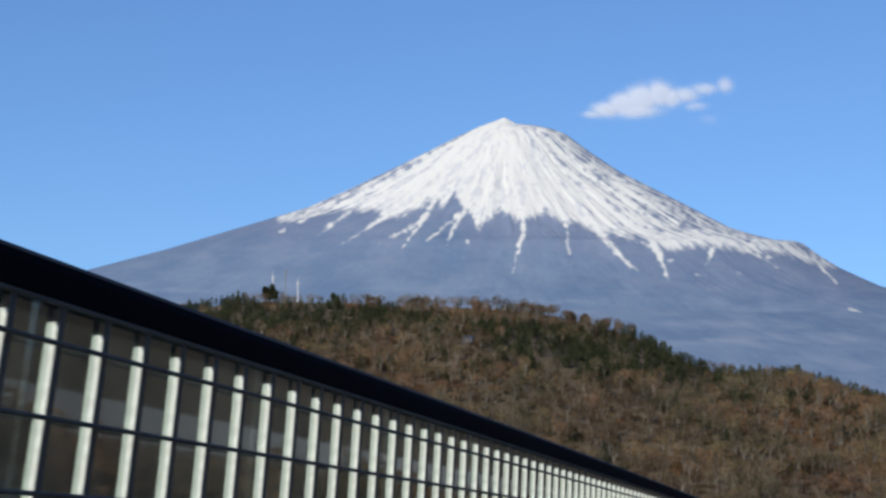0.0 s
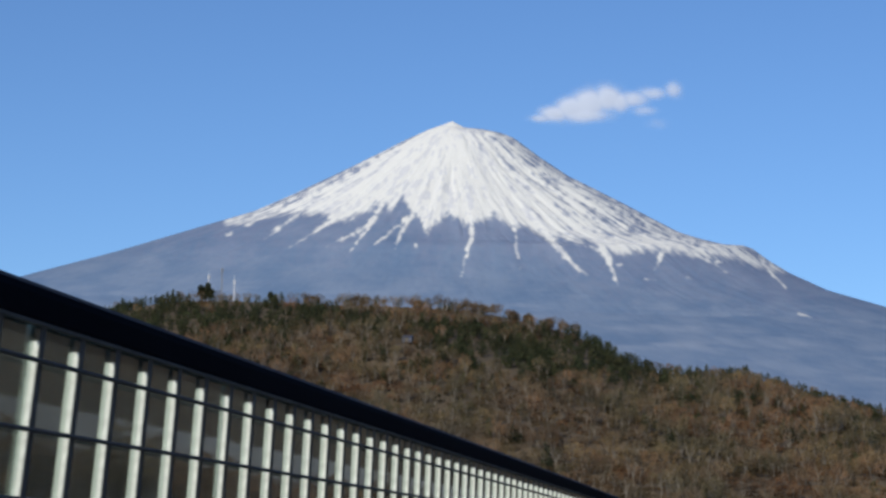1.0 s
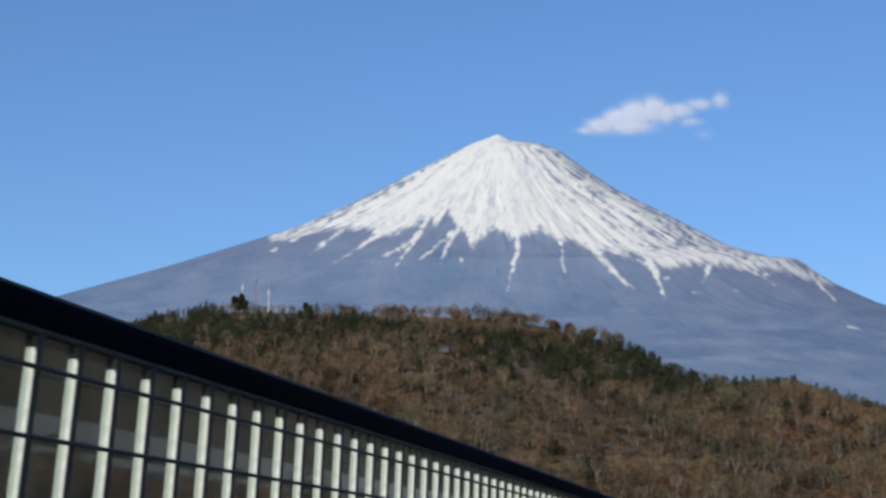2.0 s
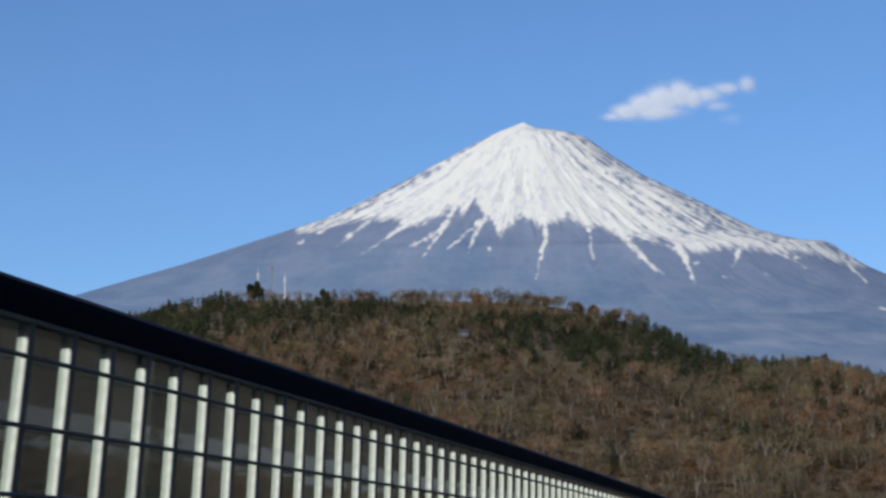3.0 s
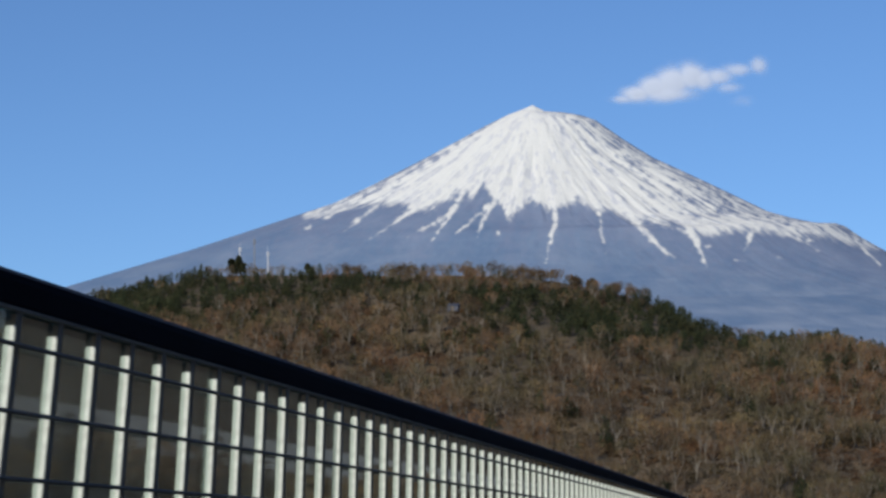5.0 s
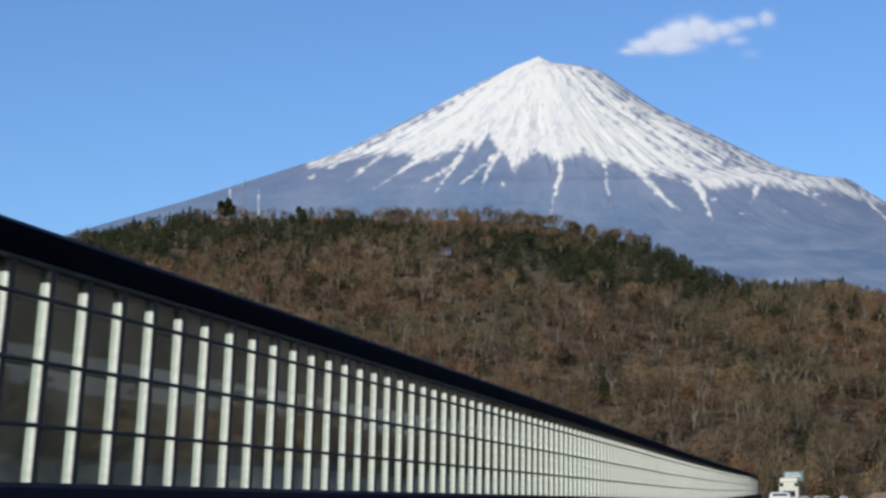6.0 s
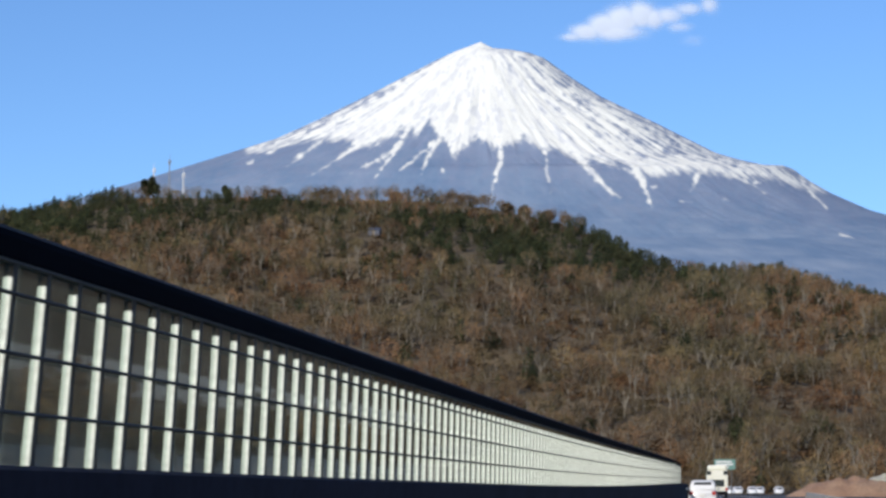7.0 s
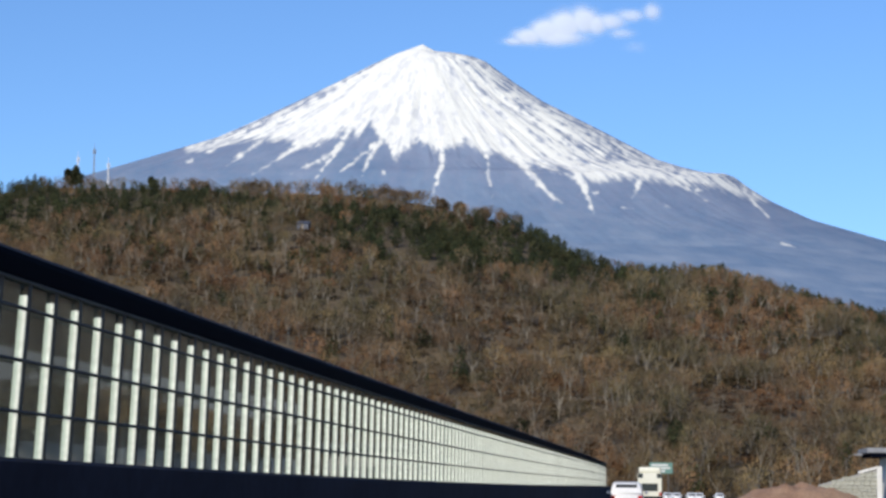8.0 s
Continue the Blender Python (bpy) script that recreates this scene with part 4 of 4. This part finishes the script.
on_road(road_sign(), 489, 0.03).matrix_basis @= Matrix.Diagonal((1, 1, 1.08, 1))


def clay_mound():
    n = 40
    xs, ys = np.linspace(-8.8, 8.8, n), np.linspace(-6, 6, n)
    gx, gy = np.meshgrid(xs, ys)
    r = np.sqrt((gx / 8.5) ** 2 + (gy / 5.7) ** 2)
    h = 2.35 * np.clip(1 - r ** 2.3, 0, 1) + 0.3 * np.sin(gx * 1.1 + 0.6) * np.sin(gy * 1.7 + 1) * np.clip(1.05 - r, 0, 1) + (0.2 * np.sin(gx * 2.3 + 1.4 * np.sin(gy * 1.3)) + 0.16 * np.sin(gx * 4.7 + gy * 2.1)) * np.clip(1.05 - r, 0, 1) - 0.15
    i = (np.arange(n - 1)[:, None] * n + np.arange(n - 1)[None]).ravel()
    ob = from_arrays("clay_mound", np.stack([gx, gy, h], -1).reshape(-1, 3), np.stack([i, i + 1, i + n + 1, i + n], -1), clay, True)
    ob.matrix_basis = at_road(470, 15.2, -0.1)
    tagged(ob, "reddish bare clay mound beside the road", "mound")


def verge():
    bm = bmesh.new()
    swept(bm, [(16.6, -8), (16.6, -0.12), (31.5, 0.0), (31.5, -8)], 351, 440, 10.0)
    tagged(part("verge", bm, litter), "brown earth verge beside the far carriageway", "verge", kind="structure")
    bm = bmesh.new()
    swept(bm, [(16.5, -8), (16.5, -0.15), (60, 0.1), (140, 0.6), (140, -8)], 441, 640, 10.0)
    tagged(part("verge", bm, litter), "brown earth verge beside the far carriageway", "verge", kind="structure")


def side_road():
    bm = bmesh.new()
    swept(bm, [(16.6, -0.1), (28.5, -0.1), (28.5, 0.04), (16.6, 0.04)], 520, 640, 10.0)
    tagged(part("side_road", bm, asphalt), "asphalt lane joining the far carriageway", "road", kind="structure")


verge()
side_road()
clay_mound()


def stone_wall():
    wall = tagged(new("stone_wall"), "pale grey wall of squared field stones", "stone wall")
    wall.matrix_basis = at_road(471, 21.13, 0.45)
    # the top falls towards its rubble end
    bm = bmesh.new()
    box(bm, -3.6, 2.9, 0.06, 0.9, -1.2, 1.8)
    for v in bm.verts:
        if v.co.z > 0:
            v.co.z += 0.28 * (v.co.x + 3.6)
    part("core", bm, concrete, wall)
    blocks = []
    for _ in range(3):
        bm = bmesh.new()
        box(bm, -0.5, 0.5, -0.09, 0.09, -0.5, 0.5)
        for v in bm.verts:
            v.co += Vector((rng.uniform(-0.1, 0.1), rng.uniform(-0.03, 0.03), rng.uniform(-0.12, 0.12)))
        bmesh.ops.bevel(bm, geom=bm.edges[:], offset=0.06, segments=1, affect="EDGES")
        blocks.append(part("stone", bm, field_stone, wall).data)
        bpy.data.objects.remove(wall.children[-1])
    z = -0.2
    while z < 3.7:
        tall = rng.uniform(0.3, 0.6)
        x = -3.6 + rng.uniform(0, 0.3)
        while x < 2.6:
            wide = rng.uniform(0.35, 1.0)
            if z + tall < 2.0 + 0.28 * (x + wide / 2 + 3.6):
                ob = new("stone", blocks[int(rng.integers(3))])
                ob.parent = wall
                ob.matrix_basis = pose(x + wide / 2, 0.05 + rng.uniform(-0.05, 0.03), z + tall / 2, 0, rng.uniform(-5, 5), 0) @ Matrix.Diagonal((wide * 0.97, 1, tall * 0.96, 1))
            x += wide
        z += tall
    bm = bmesh.new()
    box(bm, 2.92, 3.5, -0.1, 1.0, -1.2, 3.95, 0.04)
    part("pier", bm, plaster, wall, "white rendered pier at the wall's end")
    bm = bmesh.new()
    box(bm, 0.9, 2.9, -0.12, 0.95, 0.0, 0.3, 0.03)
    for v in bm.verts:
        v.co.z += 1.82 + 0.28 * (v.co.x + 3.6)
    part("coping", bm, plaster, wall, "white sloping coping beside the pier")
    for x, y, k in ((-3.9, -0.2, 0.5), (-4.3, 0.2, 0.4), (-3.2, -0.35, 0.45), (-2.4, -0.4, 0.36), (-4.7, -0.1, 0.3)):
        ob = new("stone", blocks[int(rng.integers(3))])
        ob.parent = wall
        ob.matrix_basis = pose(x, y, -0.35 + k / 2, 12, 20 * k, 60 * k) @ Matrix.Diagonal((k * 1.4, k * 4, k, 1))


stone_wall()


def roadside_building():
    house = tagged(new("roadside_building"), "low white roadside building with a flat grey roof", "building")
    house.matrix_basis = at_road(472, 30.4, -0.15) @ Matrix.Diagonal((1, 1, 1.277, 1))
    bm = bmesh.new()
    box(bm, -5.0, 6, 0, 9, -0.3, 4.4, 0.02)
    part("wall", bm, plaster, house)
    bm = bmesh.new()
    box(bm, -7.4, 7, -1.2, 10, 4.75, 5.2, 0.05)
    part("roof", bm, grey_roof, house, "flat grey sheet roof")
    bm = bmesh.new()
    box(bm, -7.0, 6.8, -0.9, 9.6, 4.4, 4.75, 0.03)
    part("fascia", bm, dark_steel, house, "dark band under the roof")
    for x in (-3, 0.5, 3.5):
        win = None
        bm = bmesh.new()
        box(bm, x - 0.9, x + 0.9, -0.06, 0.05, 1.6, 3.2, 0.02)
        win = part("window", bm, grey_roof, house, "grey window frame")
        bm = bmesh.new()
        box(bm, x - 0.78, x + 0.78, -0.08, -0.05, 1.72, 3.08)
        part("pane", bm, car_glass, win)


roadside_building()


def street_lamp():
    lamp = tagged(new("street_lamp"), "slim grey street lamp with a curved arm", "street lamp")
    lamp.matrix_basis = at_road(476, 21.07, -0.15) @ Matrix.Diagonal((1, 1, 1.17, 1))
    bm = bmesh.new()
    pts = [Vector((0, 0, 0)), Vector((0, 0, 4.2))] + [Vector((1.0 - math.cos(a), 0, 4.2 + 0.9 * math.sin(a))) for a in (0.4, 0.8, 1.2, 1.57)]
    for a, b in zip(pts, pts[1:]):
        rod(bm, a, b, 0.04, 0.035, 8)
    part("pole", bm, weathered_steel, lamp)
    bm = bmesh.new()
    box(bm, 0.95, 1.9, -0.14, 0.14, 4.98, 5.14, 0.05)
    part("lamp_head", bm, grey_roof, lamp)


street_lamp()


# ---- on the crest of the hill: masts, a hut and single trees ----
def mast(name, x, y, height, label, mast_paint=mast_paint):
    thing = tagged(new(name), label, "mast")
    z = float(hill_height(np.array([x]), np.array([y]))[0])
    thing.location = (x, y, z - 0.3)
    for k in range(3):
        a = k * 2.0944
        bm = bmesh.new()
        rod(bm, (math.cos(a) * 0.5, math.sin(a) * 0.5, 0), (math.cos(a) * 0.2, math.sin(a) * 0.2, height), 0.1, 0.07, 6)
        part("leg", bm, mast_paint, thing)
    bm = bmesh.new()
    n = int(height / 1.2)
    for i in range(n):
        z0, z1 = height * i / n, height * (i + 1) / n
        for k in range(3):
            a, b = k * 2.0944, (k + 1) * 2.0944
            r0, r1 = 0.5 - 0.3 * z0 / height, 0.5 - 0.3 * z1 / height
            rod(bm, (math.cos(a) * r0, math.sin(a) * r0, z0), (math.cos(b) * r1, math.sin(b) * r1, z1), 0.04, 0.04, 4)
    part("lattice", bm, mast_paint, thing)
    bm = bmesh.new()
    rod(bm, (0, 0, height - 0.2), (0, 0, height + 2.2), 0.08, 0.04, 6)
    part("antenna", bm, mast_paint, thing)
    for k in range(3):
        bm = bmesh.new()
        a = k * 2.0944 + 0.5
        box(bm, math.cos(a) * 0.5 - 0.12, math.cos(a) * 0.5 + 0.12, math.sin(a) * 0.5 - 0.12, math.sin(a) * 0.5 + 0.12, height - 2.0, height - 0.3, 0.03)
        part("panel_antenna", bm, mast_paint, thing)
    return thing


mast("radio_mast", -276, 1038.9, 12.4, "slender white lattice radio mast on the crest")
mast("radio_mast", -270.9, 1042.5, 16.1, "tallest grey lattice radio mast on the crest", grey_roof)
mast("radio_mast", -263.6, 1037, 10.1, "short white lattice radio mast on the crest")


def single_tree(name, x, y, height, radius, leafy_crown, label):
    tree = tagged(new(name), label, "tree")
    z = float(hill_height(np.array([x]), np.array([y]))[0])
    tree.location = (x, y, z - 0.2)
    tv = limbs(height, radius, 9, 0.22)
    ob = from_arrays("trunk", tv, np.arange(len(tv)).reshape(-1, 3), bark)
    ob.parent = tree
    if leafy_crown:
        cv = np.concatenate([leaf_crown(260, radius * k, height * 0.6, height * (0.2 + 0.2 * j), 0.4) + [math.cos(j * 2.1) * radius * 0.4, math.sin(j * 2.1) * radius * 0.4, 0] for j, k in enumerate((0.8, 0.7, 0.6))])
    else:
        cv = sliver_crown(1300, radius, height * 1.1, -height * 0.15, 0.07, 1.1)
    ob = from_arrays("crown", cv, np.arange(len(cv)).reshape(-1, 3), needles if leafy_crown else twigs)
    ob.parent = tree
    attribute(ob, "tint", np.full(len(cv), rng.uniform(0.1, 0.7)))


EVERGREEN, LEAFLESS = "dark evergreen tree standing on the crest", "leafless brown tree with a fine round crown"
for x, y, h, r, kind in ((-277.3, 1033.4, 5.9, 2.2, 1), (-273.7, 1031.5, 6.8, 2, 1), (-245.3, 1032.5, 3.8, 1.3, 1), (-227, 1033.4, 4.4, 4, 0), (-206.9, 1033.4, 4.6, 4.2, 0), (-178.5, 1030.6, 4.4, 2.7, 0), (-157.5, 1033.4, 5, 4.2, 0), (-151.1, 1033.4, 4.8, 4, 0), (-136.4, 1030.6, 4.4, 2.5, 0), (-130, 1030.6, 4.4, 2.7, 0), (-121.8, 1032.5, 4.2, 3.1, 0)):
    single_tree("evergreen_tree" if kind else "leafless_tree", x, y, h, r, kind, EVERGREEN if kind else LEAFLESS)


def hut(name, x, y, w, h, wall, roof, label):
    house = tagged(new(name), label, "hut")
    house.location = (x, y, float(hill_height(np.array([x]), np.array([y]))[0]) - 0.2)
    bm = bmesh.new()
    box(bm, -w, w, -0.9 * w, 0.9 * w, 0, h, 0.02)
    part("wall", bm, wall, house)
    bm = bmesh.new()
    e = w + 0.2
    ridge = [bm.verts.new(v) for v in ((-e, -e, h), (e, -e, h), (e, e, h), (-e, e, h), (-e, 0, h + 0.45 * w), (e, 0, h + 0.45 * w))]
    for f in ((0, 1, 5, 4), (2, 3, 4, 5), (0, 4, 3), (1, 2, 5), (3, 2, 1, 0)):
        bm.faces.new([ridge[k] for k in f])
    part("roof", bm, roof, house)
    bm = bmesh.new()
    box(bm, -0.45, 0.35, -0.9 * w - 0.05, -0.9 * w + 0.05, 0.1, 1.9, 0.01)
    part("door", bm, bark, house, "brown door")


hut("hut", -166.6, 1030.6, 0.95, 2.0, concrete, grey_roof, "small pale hut with a grey roof on the crest")
# hut shape added for the colour of an unclear soft bluish patch
hut("shed", -163.9, 924.5, 1.9, 2.1, blue_patch, blue_patch, "blue-grey hut shape put in for a soft bluish patch among the trees")
